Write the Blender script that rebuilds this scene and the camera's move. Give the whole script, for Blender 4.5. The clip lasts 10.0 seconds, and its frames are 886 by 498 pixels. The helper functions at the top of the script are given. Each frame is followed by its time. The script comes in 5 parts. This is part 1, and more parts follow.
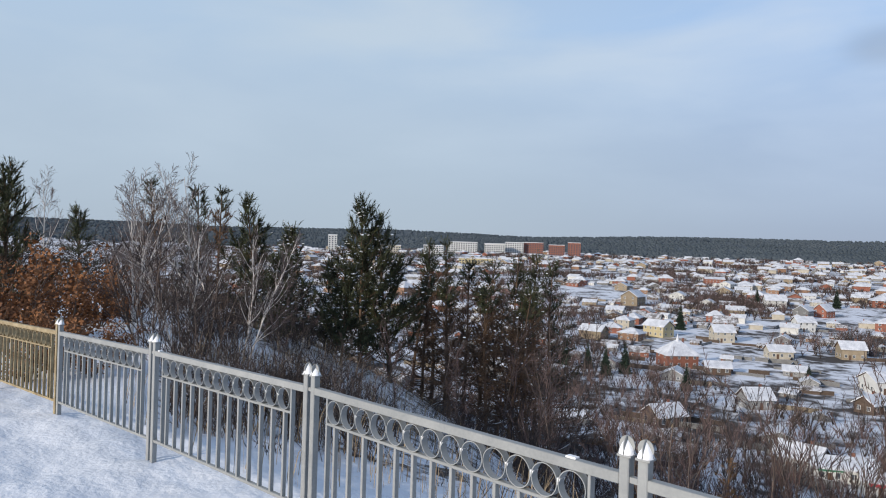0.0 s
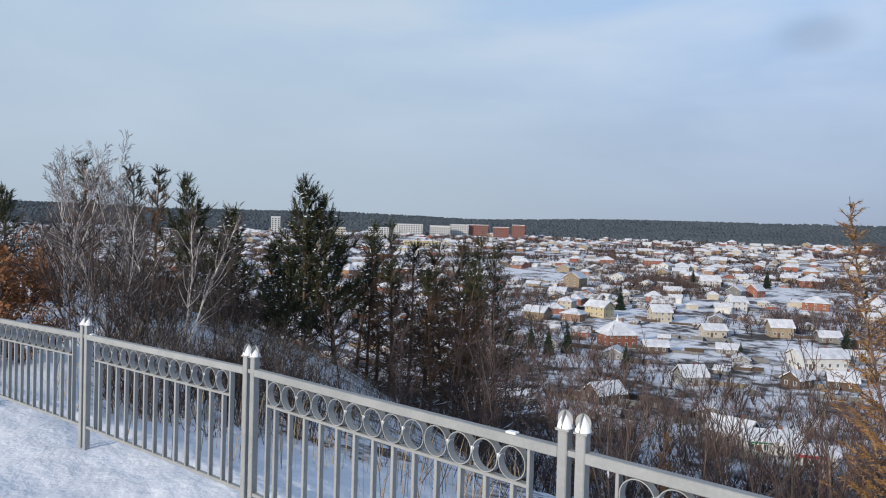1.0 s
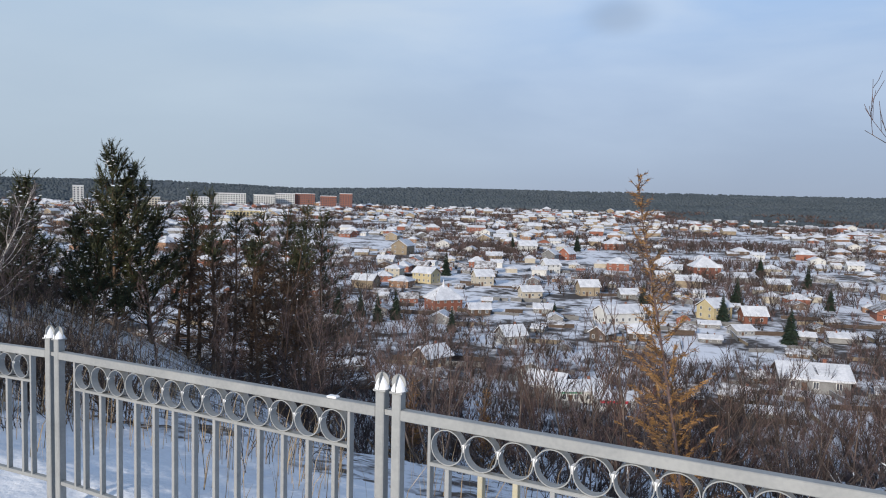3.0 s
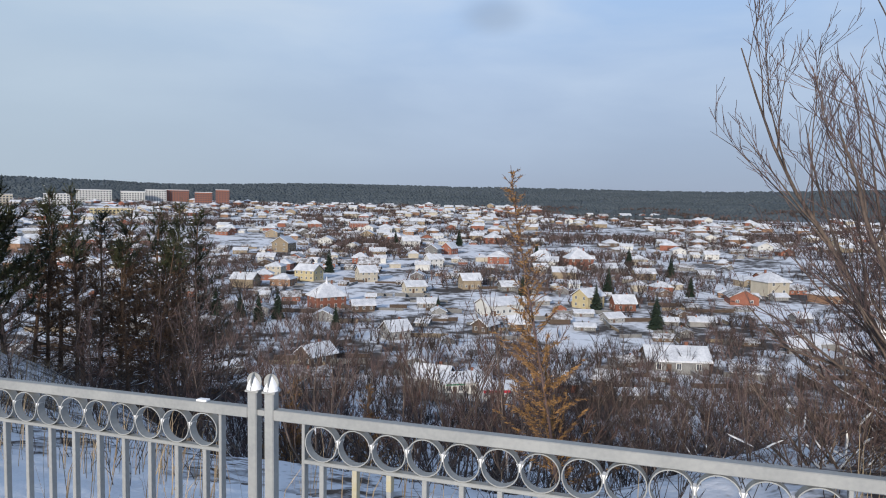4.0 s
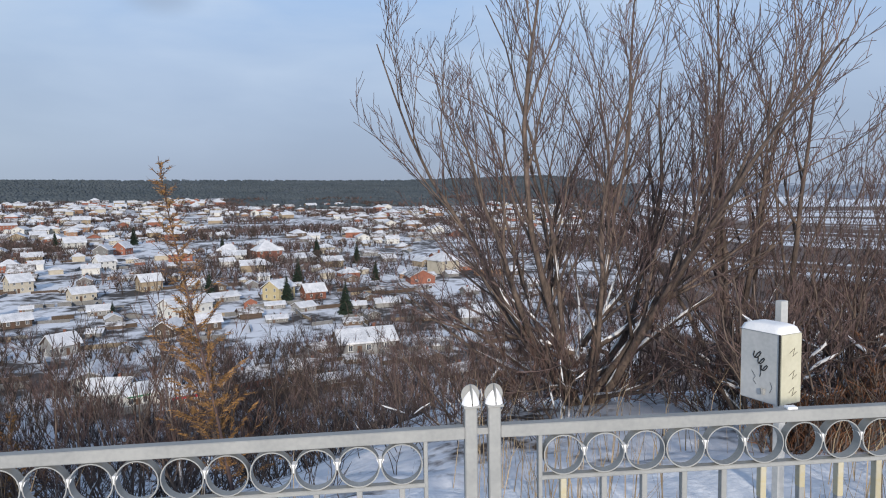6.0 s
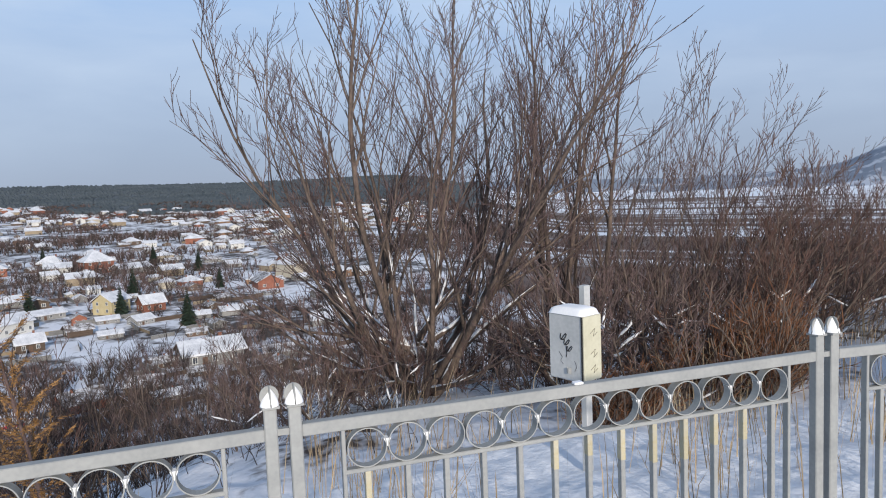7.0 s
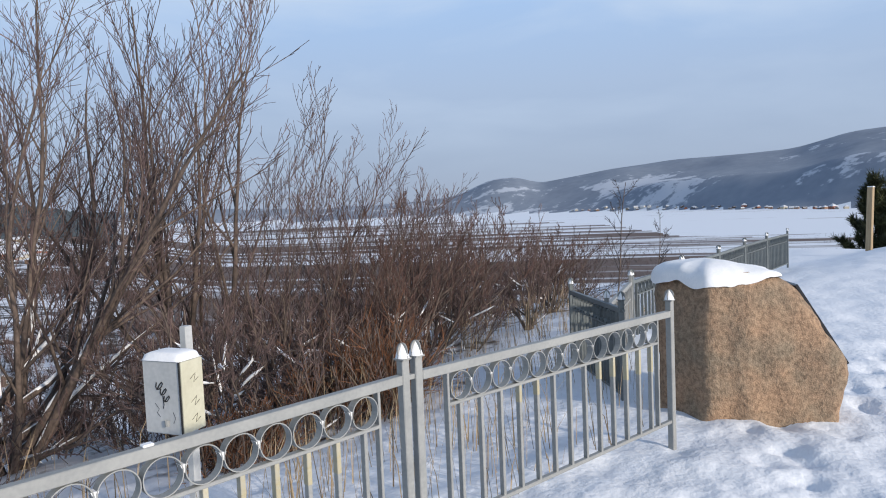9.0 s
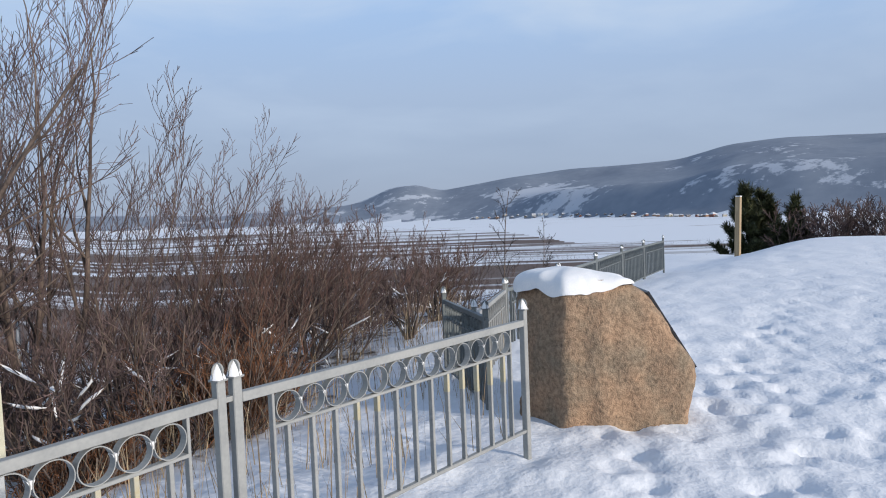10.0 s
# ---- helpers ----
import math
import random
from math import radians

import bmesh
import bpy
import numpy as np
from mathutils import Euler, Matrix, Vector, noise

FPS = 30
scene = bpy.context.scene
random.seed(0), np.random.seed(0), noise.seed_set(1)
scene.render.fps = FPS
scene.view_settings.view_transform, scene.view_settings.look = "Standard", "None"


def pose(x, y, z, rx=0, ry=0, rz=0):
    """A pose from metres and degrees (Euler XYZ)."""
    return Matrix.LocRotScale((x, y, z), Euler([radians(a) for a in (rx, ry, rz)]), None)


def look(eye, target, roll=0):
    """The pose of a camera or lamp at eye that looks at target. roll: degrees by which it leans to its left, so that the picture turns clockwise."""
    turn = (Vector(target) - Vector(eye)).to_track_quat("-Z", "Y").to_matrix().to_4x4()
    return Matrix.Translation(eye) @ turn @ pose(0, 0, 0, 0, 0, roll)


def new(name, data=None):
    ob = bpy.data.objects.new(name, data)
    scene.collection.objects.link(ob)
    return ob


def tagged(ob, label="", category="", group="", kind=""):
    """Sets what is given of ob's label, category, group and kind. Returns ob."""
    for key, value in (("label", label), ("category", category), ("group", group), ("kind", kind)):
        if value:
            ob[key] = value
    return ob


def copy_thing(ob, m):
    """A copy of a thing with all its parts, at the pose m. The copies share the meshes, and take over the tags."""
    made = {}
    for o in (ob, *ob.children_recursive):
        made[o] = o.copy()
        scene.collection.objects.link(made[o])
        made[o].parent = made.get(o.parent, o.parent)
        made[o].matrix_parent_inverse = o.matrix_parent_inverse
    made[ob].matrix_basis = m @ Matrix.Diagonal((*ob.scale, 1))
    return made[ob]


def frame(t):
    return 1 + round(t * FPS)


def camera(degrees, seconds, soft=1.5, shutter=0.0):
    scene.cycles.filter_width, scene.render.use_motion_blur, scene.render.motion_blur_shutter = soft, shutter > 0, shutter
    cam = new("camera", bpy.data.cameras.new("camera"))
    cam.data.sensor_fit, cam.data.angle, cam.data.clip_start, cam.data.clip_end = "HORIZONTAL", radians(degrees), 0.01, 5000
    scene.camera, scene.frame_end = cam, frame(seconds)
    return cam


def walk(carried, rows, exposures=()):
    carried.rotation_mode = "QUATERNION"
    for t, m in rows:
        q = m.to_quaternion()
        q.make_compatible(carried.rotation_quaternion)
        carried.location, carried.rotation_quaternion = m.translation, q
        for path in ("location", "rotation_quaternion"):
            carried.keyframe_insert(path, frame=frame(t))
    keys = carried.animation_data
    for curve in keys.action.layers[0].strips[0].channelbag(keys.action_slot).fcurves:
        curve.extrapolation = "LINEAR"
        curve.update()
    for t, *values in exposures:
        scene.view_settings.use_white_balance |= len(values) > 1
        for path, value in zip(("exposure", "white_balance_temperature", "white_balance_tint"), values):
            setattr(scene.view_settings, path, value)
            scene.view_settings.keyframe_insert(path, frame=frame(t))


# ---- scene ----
cam = camera(64.7, 10.0, soft=1.05)
PATH = [
    (0, (1.43, -2.263, 1.732), (-0.061, -0.93, 1.732), 1.7),
    (0.5, (1.43, -2.255, 1.726), (-0.017, -0.874, 1.707), 1.7),
    (1, (1.429, -2.237, 1.714), (0.048, -0.791, 1.668), 1.7),
    (1.5, (1.434, -2.222, 1.707), (0.14, -0.699, 1.626), 1.6),
    (2, (1.439, -2.205, 1.694), (0.243, -0.605, 1.585), 1.5),
    (3.5, (1.586, -2.34, 1.744), (0.732, -0.535, 1.621), 1.1),
    (4, (1.604, -2.33, 1.741), (0.919, -0.455, 1.612), 0.9),
    (4.5, (1.629, -2.305, 1.731), (1.149, -0.368, 1.591), 0.8),
    (5, (1.694, -2.282, 1.734), (1.444, -0.303, 1.586), 0.7),
    (5.5, (1.818, -2.28, 1.735), (1.797, -0.286, 1.583), -0.0),
    (7, (2.103, -2.325, 1.714), (2.697, -0.423, 1.547), -2.2),
    (7.5, (2.207, -2.383, 1.703), (3.082, -0.592, 1.542), -2.5),
    (8, (2.28, -2.378, 1.702), (3.431, -0.749, 1.554), -2.5),
    (8.5, (2.352, -2.308, 1.717), (3.685, -0.823, 1.587), -2.4),
    (9, (2.428, -2.279, 1.707), (3.856, -0.884, 1.586), -2.4),
    (9.5, (2.582, -2.347, 1.704), (4.081, -1.027, 1.591), -2.4),
    (10, (2.75, -2.435, 1.702), (4.359, -1.253, 1.591), -2.3),
]
walk(cam, [(t, look(eye, target, roll)) for t, eye, target, roll in PATH], [(0, 0.04), (3.5, 0.04), (5.5, 0.02), (7.0, 0.10), (8.5, 0.11), (10.0, 0.03)])

# ---- world, sun and exposure ----
scene.view_settings.exposure = 0.0
SUN_AZ, SUN_EL = radians(179), radians(17)   # the sun stands behind the fence's viewer


def make_world():
    w = bpy.data.worlds.new("sky")
    scene.world = w
    w.use_nodes = True
    n, l = w.node_tree.nodes, w.node_tree.links
    n.clear()
    out, bg = n.new("ShaderNodeOutputWorld"), n.new("ShaderNodeBackground")
    sky = n.new("ShaderNodeTexSky")
    sky.sky_type, sky.sun_disc = "NISHITA", False
    sky.sun_elevation, sky.sun_rotation = SUN_EL, SUN_AZ
    sky.dust_density = 2.0
    tc = n.new("ShaderNodeTexCoord")
    sep = n.new("ShaderNodeSeparateXYZ")
    l.new(tc.outputs["Generated"], sep.inputs[0])
    ramp = n.new("ShaderNodeValToRGB")          # veil of high cloud, greyer towards the horizon
    e = ramp.color_ramp.elements
    e[0].position, e[0].color = 0.0, (0.355, 0.425, 0.555, 1)
    e[1].position, e[1].color = 1.0, (0.14, 0.22, 0.40, 1)
    for pos, col in ((0.05, (0.365, 0.455, 0.615, 1)), (0.16, (0.41, 0.53, 0.735, 1)), (0.30, (0.40, 0.59, 0.90, 1)), (0.42, (0.36, 0.53, 0.82, 1)), (0.62, (0.24, 0.36, 0.60, 1))):
        k = e.new(pos)
        k.color = col
    l.new(sep.outputs["Z"], ramp.inputs[0])
    mp = n.new("ShaderNodeMapping")
    mp.inputs["Scale"].default_value = (1.6, 1.6, 5.5)
    l.new(tc.outputs["Generated"], mp.inputs[0])
    nz = n.new("ShaderNodeTexNoise")
    nz.inputs["Scale"].default_value, nz.inputs["Detail"].default_value, nz.inputs["Roughness"].default_value = 1.7, 6, 0.5
    nz.inputs["Distortion"].default_value = 0.3
    l.new(mp.outputs[0], nz.inputs["Vector"])
    cr = n.new("ShaderNodeValToRGB")
    c = cr.color_ramp.elements
    c[0].position, c[0].color = 0.40, (0, 0, 0, 1)
    c[1].position, c[1].color = 0.66, (1, 1, 1, 1)
    l.new(nz.outputs["Fac"], cr.inputs[0])
    lift = n.new("ShaderNodeMapRange")           # clouds thin out low down
    lift.inputs[1].default_value, lift.inputs[2].default_value = 0.04, 0.28
    lift.inputs[3].default_value, lift.inputs[4].default_value = 0.10, 0.95
    l.new(sep.outputs["Z"], lift.inputs[0])
    mul = n.new("ShaderNodeMath")
    mul.operation = "MULTIPLY"
    l.new(cr.outputs[0], mul.inputs[0])
    l.new(lift.outputs[0], mul.inputs[1])
    cloud = n.new("ShaderNodeMix")
    cloud.data_type = "RGBA"
    l.new(mul.outputs[0], cloud.inputs["Factor"])
    l.new(ramp.outputs[0], cloud.inputs["A"])
    high = n.new("ShaderNodeValToRGB")           # clouds dim overhead
    hc = high.color_ramp.elements
    hc[0].position, hc[0].color = 0.35, (0.58, 0.70, 0.88, 1)
    hc[1].position, hc[1].color = 0.8, (0.30, 0.38, 0.52, 1)
    l.new(sep.outputs["Z"], high.inputs[0])
    l.new(high.outputs[0], cloud.inputs["B"])
    off, wide, far_off, soft = n.new("ShaderNodeVectorMath"), n.new("ShaderNodeVectorMath"), n.new("ShaderNodeVectorMath"), n.new("ShaderNodeMapRange")
    off.operation, wide.operation, far_off.operation = "SUBTRACT", "MULTIPLY", "LENGTH"   # one small grey cloud
    off.inputs[1].default_value = (-0.270, 0.929, 0.255)
    wide.inputs[1].default_value = (1, 1, 1.9)
    l.new(tc.outputs["Generated"], off.inputs[0])
    l.new(off.outputs[0], wide.inputs[0])
    l.new(wide.outputs[0], far_off.inputs[0])
    soft.interpolation_type = "SMOOTHSTEP"
    soft.inputs[1].default_value, soft.inputs[2].default_value = 0.012, 0.062
    soft.inputs[3].default_value, soft.inputs[4].default_value = 0.55, 0.0
    l.new(far_off.outputs["Value"], soft.inputs[0])
    west, pale = n.new("ShaderNodeMapRange"), n.new("ShaderNodeMix")     # thin white veil towards the west
    west.interpolation_type, pale.data_type = "SMOOTHSTEP", "RGBA"
    west.inputs[1].default_value, west.inputs[2].default_value = -0.25, -0.85
    west.inputs[3].default_value, west.inputs[4].default_value = 0.0, 0.55
    l.new(sep.outputs["X"], west.inputs[0])
    l.new(west.outputs[0], pale.inputs["Factor"])
    l.new(cloud.outputs["Result"], pale.inputs["A"])
    pale.inputs["B"].default_value = (0.53, 0.64, 0.72, 1)
    small = n.new("ShaderNodeMix")
    small.data_type = "RGBA"
    l.new(soft.outputs[0], small.inputs["Factor"])
    l.new(pale.outputs["Result"], small.inputs["A"])
    small.inputs["B"].default_value = (0.34, 0.43, 0.58, 1)
    sc = n.new("ShaderNodeVectorMath")
    sc.operation = "SCALE"
    sc.inputs["Scale"].default_value = 0.06
    l.new(sky.outputs[0], sc.inputs[0])
    mix = n.new("ShaderNodeMix")
    mix.data_type = "RGBA"
    mix.inputs["Factor"].default_value = 0.90
    l.new(sc.outputs[0], mix.inputs["A"])
    l.new(small.outputs["Result"], mix.inputs["B"])
    l.new(mix.outputs["Result"], bg.inputs["Color"])
    bg.inputs["Strength"].default_value = 1.0
    l.new(bg.outputs[0], out.inputs[0])


make_world()
sun = new("sun", bpy.data.lights.new("sun", "SUN"))
sun.data.energy, sun.data.angle, sun.data.color = 3.5, radians(3), (1.0, 0.90, 0.78)
sun.matrix_world = look((math.sin(SUN_AZ) * 50, math.cos(SUN_AZ) * 50, math.tan(SUN_EL) * 50), (0, 0, 0))


# ---- materials ----
def mat(name, a, b, scale=6.0, fine=40.0, rough=0.8, metal=0.0, bump=0.3, dist=0.01, vary=0.0, island=0.0, spec=0.4, stretch=(1, 1, 1), lo=0.35, hi=0.65):
    """Two colours mixed by noise at two scales, with fine relief."""
    m = bpy.data.materials.new(name)
    m.use_nodes = True
    n, l = m.node_tree.nodes, m.node_tree.links
    p = n["Principled BSDF"]
    p.inputs["Roughness"].default_value, p.inputs["Metallic"].default_value = rough, metal
    p.inputs["Specular IOR Level"].default_value = spec
    tc, mp = n.new("ShaderNodeTexCoord"), n.new("ShaderNodeMapping")
    mp.inputs["Scale"].default_value = stretch
    l.new(tc.outputs["Object"], mp.inputs[0])
    n1, n2 = n.new("ShaderNodeTexNoise"), n.new("ShaderNodeTexNoise")
    n1.inputs["Scale"].default_value, n1.inputs["Detail"].default_value = scale, 4
    n2.inputs["Scale"].default_value, n2.inputs["Detail"].default_value = fine, 3
    l.new(mp.outputs[0], n1.inputs["Vector"])
    l.new(mp.outputs[0], n2.inputs["Vector"])
    avg = n.new("ShaderNodeMix")
    avg.inputs["Factor"].default_value = 0.4
    l.new(n1.outputs["Fac"], avg.inputs["A"])
    l.new(n2.outputs["Fac"], avg.inputs["B"])
    ramp = n.new("ShaderNodeValToRGB")
    e = ramp.color_ramp.elements
    e[0].position, e[0].color = lo, (*a, 1)
    e[1].position, e[1].color = hi, (*b, 1)
    l.new(avg.outputs["Result"], ramp.inputs[0])
    col = ramp.outputs[0]
    if vary or island:
        hs = n.new("ShaderNodeHueSaturation")
        mr = n.new("ShaderNodeMapRange")
        k = max(vary, island)
        mr.inputs[3].default_value, mr.inputs[4].default_value = 1 - k, 1 + k
        if island:
            l.new(n.new("ShaderNodeNewGeometry").outputs["Random Per Island"], mr.inputs[0])
        else:
            l.new(n.new("ShaderNodeObjectInfo").outputs["Random"], mr.inputs[0])
        l.new(mr.outputs[0], hs.inputs["Value"])
        l.new(col, hs.inputs["Color"])
        col = hs.outputs[0]
    l.new(col, p.inputs["Base Color"])
    if bump:
        bp = n.new("ShaderNodeBump")
        bp.inputs["Strength"].default_value, bp.inputs["Distance"].default_value = bump, dist
        l.new(avg.outputs["Result"], bp.inputs["Height"])
        l.new(bp.outputs[0], p.inputs["Normal"])
    return m


SNOW = mat("snow", (0.77, 0.80, 0.85), (0.83, 0.855, 0.90), 3.5, 18, 0.75, bump=0.6, dist=0.045, spec=0.25)
SNOW_SMALL = mat("snow_small", (0.82, 0.84, 0.87), (0.92, 0.92, 0.93), 12, 70, 0.75, bump=0.4, dist=0.01, spec=0.25)
PAINT = mat("grey_paint", (0.25, 0.258, 0.255), (0.33, 0.335, 0.325), 5, 60, 0.5, bump=0.15, dist=0.002, vary=0.05, spec=0.4)
PAINT_YELLOWED = mat("yellowed_paint", (0.42, 0.36, 0.20), (0.44, 0.42, 0.35), 8, 50, 0.55, bump=0.2, dist=0.002, vary=0.08)
PAINT_OLD = mat("old_beige_paint", (0.22, 0.16, 0.08), (0.40, 0.32, 0.19), 6, 50, 0.6, bump=0.3, dist=0.003, vary=0.08)
PAINT_DARK = mat("dark_grey_paint", (0.12, 0.135, 0.14), (0.18, 0.20, 0.20), 5, 60, 0.5, bump=0.15, dist=0.002, vary=0.05)
GRANITE = mat("granite", (0.15, 0.106, 0.076), (0.42, 0.310, 0.222), 30, 95, 0.85, bump=1.0, dist=0.020, lo=0.32, hi=0.66)
def tint_patches(m, a, b, scale):
    """Broad patches of another hue over a material."""
    n, l = m.node_tree.nodes, m.node_tree.links
    p = n["Principled BSDF"]
    src = p.inputs["Base Color"].links[0].from_socket
    nz, ramp, mul = n.new("ShaderNodeTexNoise"), n.new("ShaderNodeValToRGB"), n.new("ShaderNodeMix")
    nz.inputs["Scale"].default_value, nz.inputs["Detail"].default_value = scale, 5
    l.new(n.new("ShaderNodeTexCoord").outputs["Object"], nz.inputs["Vector"])
    ramp.color_ramp.elements[0].position, ramp.color_ramp.elements[0].color = 0.38, (*a, 1)
    ramp.color_ramp.elements[1].position, ramp.color_ramp.elements[1].color = 0.62, (*b, 1)
    l.new(nz.outputs["Fac"], ramp.inputs[0])
    mul.data_type, mul.blend_type = "RGBA", "MULTIPLY"
    mul.inputs["Factor"].default_value = 1.0
    l.new(src, mul.inputs["A"])
    l.new(ramp.outputs[0], mul.inputs["B"])
    l.new(mul.outputs["Result"], p.inputs["Base Color"])


tint_patches(GRANITE, (0.80, 0.84, 0.82), (1.15, 1.03, 0.92), 3.0)
PLAQUE = mat("plaque", (0.02, 0.02, 0.022), (0.035, 0.035, 0.04), 5, 60, 0.25, bump=0.05, dist=0.001)
BOXGREY = mat("box_paint", (0.40, 0.415, 0.42), (0.52, 0.53, 0.53), 6, 45, 0.5, bump=0.15, dist=0.002)
BOXCREAM = mat("box_cream", (0.50, 0.48, 0.36), (0.60, 0.58, 0.45), 6, 45, 0.5, bump=0.15, dist=0.002)
INK = mat("ink", (0.012, 0.012, 0.014), (0.03, 0.03, 0.03), 6, 40, 0.6, bump=0.0)
WOODPOST = mat("pale_wood", (0.30, 0.22, 0.13), (0.46, 0.35, 0.22), 4, 40, 0.75, bump=0.4, dist=0.004, stretch=(6, 6, 0.6))
BARK = mat("brown_bark", (0.050, 0.038, 0.033), (0.20, 0.150, 0.122), 7, 50, 0.85, bump=0.6, dist=0.01, stretch=(1, 1, 0.35))
TWIG = mat("brown_twigs", (0.052, 0.035, 0.034), (0.165, 0.113, 0.106), 3, 12, 0.8, bump=0, island=0.35)
TWIG_DARK = mat("dark_twigs", (0.020, 0.016, 0.015), (0.068, 0.050, 0.044), 2, 10, 0.85, bump=0, island=0.4)
TWIG_RED = mat("reddish_twigs", (0.055, 0.030, 0.026), (0.150, 0.088, 0.070), 2, 10, 0.85, bump=0, island=0.4)
BIRCH = mat("birch_bark", (0.16, 0.14, 0.13), (0.62, 0.58, 0.54), 5, 30, 0.75, bump=0.3, dist=0.006, stretch=(1, 1, 2.5), lo=0.34, hi=0.5)
TWIG_BIRCH = mat("birch_twigs", (0.09, 0.068, 0.062), (0.23, 0.19, 0.175), 2, 10, 0.8, bump=0, island=0.3)
PINEBARK = mat("pine_bark", (0.05, 0.035, 0.026), (0.20, 0.12, 0.07), 6, 40, 0.9, bump=0.6, dist=0.01, stretch=(1, 1, 0.4))
NEEDLE = mat("pine_needles", (0.016, 0.024, 0.012), (0.085, 0.092, 0.036), 1.3, 9, 0.65, bump=0, island=0.5)
NEEDLE_DRY = mat("dry_pine_needles", (0.055, 0.033, 0.020), (0.205, 0.120, 0.066), 1.3, 9, 0.75, bump=0, island=0.5)
RUSTY = mat("rusty_stems", (0.10, 0.043, 0.022), (0.22, 0.098, 0.048), 2, 10, 0.85, bump=0, island=0.35)
LARCH = mat("larch_needles", (0.22, 0.115, 0.040), (0.40, 0.23, 0.09), 2, 9, 0.75, bump=0, island=0.4)
OAKLEAF = mat("dead_oak_leaves", (0.10, 0.040, 0.016), (0.25, 0.105, 0.036), 1.5, 8, 0.75, bump=0, island=0.45)
DRYGRASS = mat("dry_grass", (0.20, 0.14, 0.085), (0.42, 0.33, 0.21), 3, 10, 0.85, bump=0, island=0.4)
SPRUCE = mat("spruce_needles", (0.010, 0.022, 0.016), (0.035, 0.055, 0.035), 0.6, 5, 0.8, bump=0, island=0.4)
# ridge conifers: the haze of distance is mixed into this blue-grey
FOREST_HAZED = mat("far_forest", (0.060, 0.076, 0.088), (0.090, 0.108, 0.122), 0.003, 0.012, 0.95, bump=0, island=0.07, spec=0.1)
GLASS = mat("window_glass", (0.05, 0.06, 0.075), (0.09, 0.10, 0.12), 1, 9, 0.12, bump=0, spec=0.6)
FRAMEWHITE = mat("window_frame_white", (0.62, 0.62, 0.60), (0.75, 0.75, 0.73), 3, 20, 0.5, bump=0)
ROOFSNOW = mat("roof_snow", (0.46, 0.48, 0.52), (0.78, 0.79, 0.82), 0.35, 2.5, 0.8, bump=0.4, dist=0.08, spec=0.2)
ROOFTHIN = mat("thin_roof_snow", (0.12, 0.10, 0.09), (0.66, 0.67, 0.70), 0.5, 2.2, 0.8, bump=0.4, dist=0.08, spec=0.2, lo=0.42, hi=0.6)
ROOFDARK = mat("roof_edge", (0.10, 0.07, 0.06), (0.20, 0.14, 0.12), 1, 9, 0.7, bump=0)
CHIMNEY = mat("chimney_brick", (0.18, 0.075, 0.05), (0.28, 0.13, 0.09), 2, 12, 0.85, bump=0.2)
DOORBROWN = mat("door_brown", (0.08, 0.045, 0.03), (0.15, 0.09, 0.06), 2, 12, 0.6, bump=0)
SIGNRED = mat("red_sign", (0.50, 0.035, 0.05), (0.62, 0.06, 0.08), 2, 12, 0.5, bump=0)
SIGNGREEN = mat("green_paint", (0.02, 0.20, 0.10), (0.04, 0.28, 0.15), 2, 12, 0.5, bump=0)
WALLS = {
    "yellow": mat("wall_yellow", (0.42, 0.35, 0.20), (0.52, 0.45, 0.28), 0.5, 4, 0.8, bump=0.2, dist=0.02),
    "cream": mat("wall_cream", (0.38, 0.34, 0.27), (0.50, 0.46, 0.38), 0.5, 4, 0.8, bump=0.2, dist=0.02),
    "brick": mat("wall_brick", (0.20, 0.075, 0.05), (0.29, 0.12, 0.08), 0.6, 6, 0.85, bump=0.3, dist=0.02, vary=0.2),
    "brown": mat("wall_brown_wood", (0.07, 0.05, 0.038), (0.14, 0.10, 0.075), 0.7, 6, 0.8, bump=0.3, dist=0.02, stretch=(1, 1, 5), vary=0.3),
    "grey": mat("wall_grey", (0.17, 0.17, 0.17), (0.27, 0.27, 0.265), 0.5, 4, 0.8, bump=0.2, dist=0.02, vary=0.3),
    "white": mat("wall_white", (0.50, 0.50, 0.48), (0.63, 0.63, 0.61), 0.5, 4, 0.8, bump=0.2, dist=0.02),
    "orange": mat("wall_orange_brick", (0.21, 0.125, 0.082), (0.30, 0.185, 0.12), 0.6, 6, 0.85, bump=0.3, dist=0.02, vary=0.2),
    "tan": mat("wall_tan", (0.24, 0.19, 0.13), (0.34, 0.28, 0.20), 0.5, 4, 0.85, bump=0.2, dist=0.02, vary=0.2),
}


def land_material():
    """Snowy lowland with patches of brown scrub, gardens and tracks."""
    m = mat("snowy_land", (0.060, 0.050, 0.045), (0.76, 0.77, 0.81), 0.05, 0.30, 0.85, bump=0.5, dist=0.4, lo=0.43, hi=0.54)
    return m


def banded(m, along):
    """Turns a material's grain so that it runs in long bands, 8 times as long as wide."""
    for nd in m.node_tree.nodes:
        if nd.type == "MAPPING":
            nd.vector_type = "TEXTURE"
            nd.inputs["Rotation"].default_value = (0, 0, radians(along))
            nd.inputs["Scale"].default_value = (8, 1, 1)
    return m


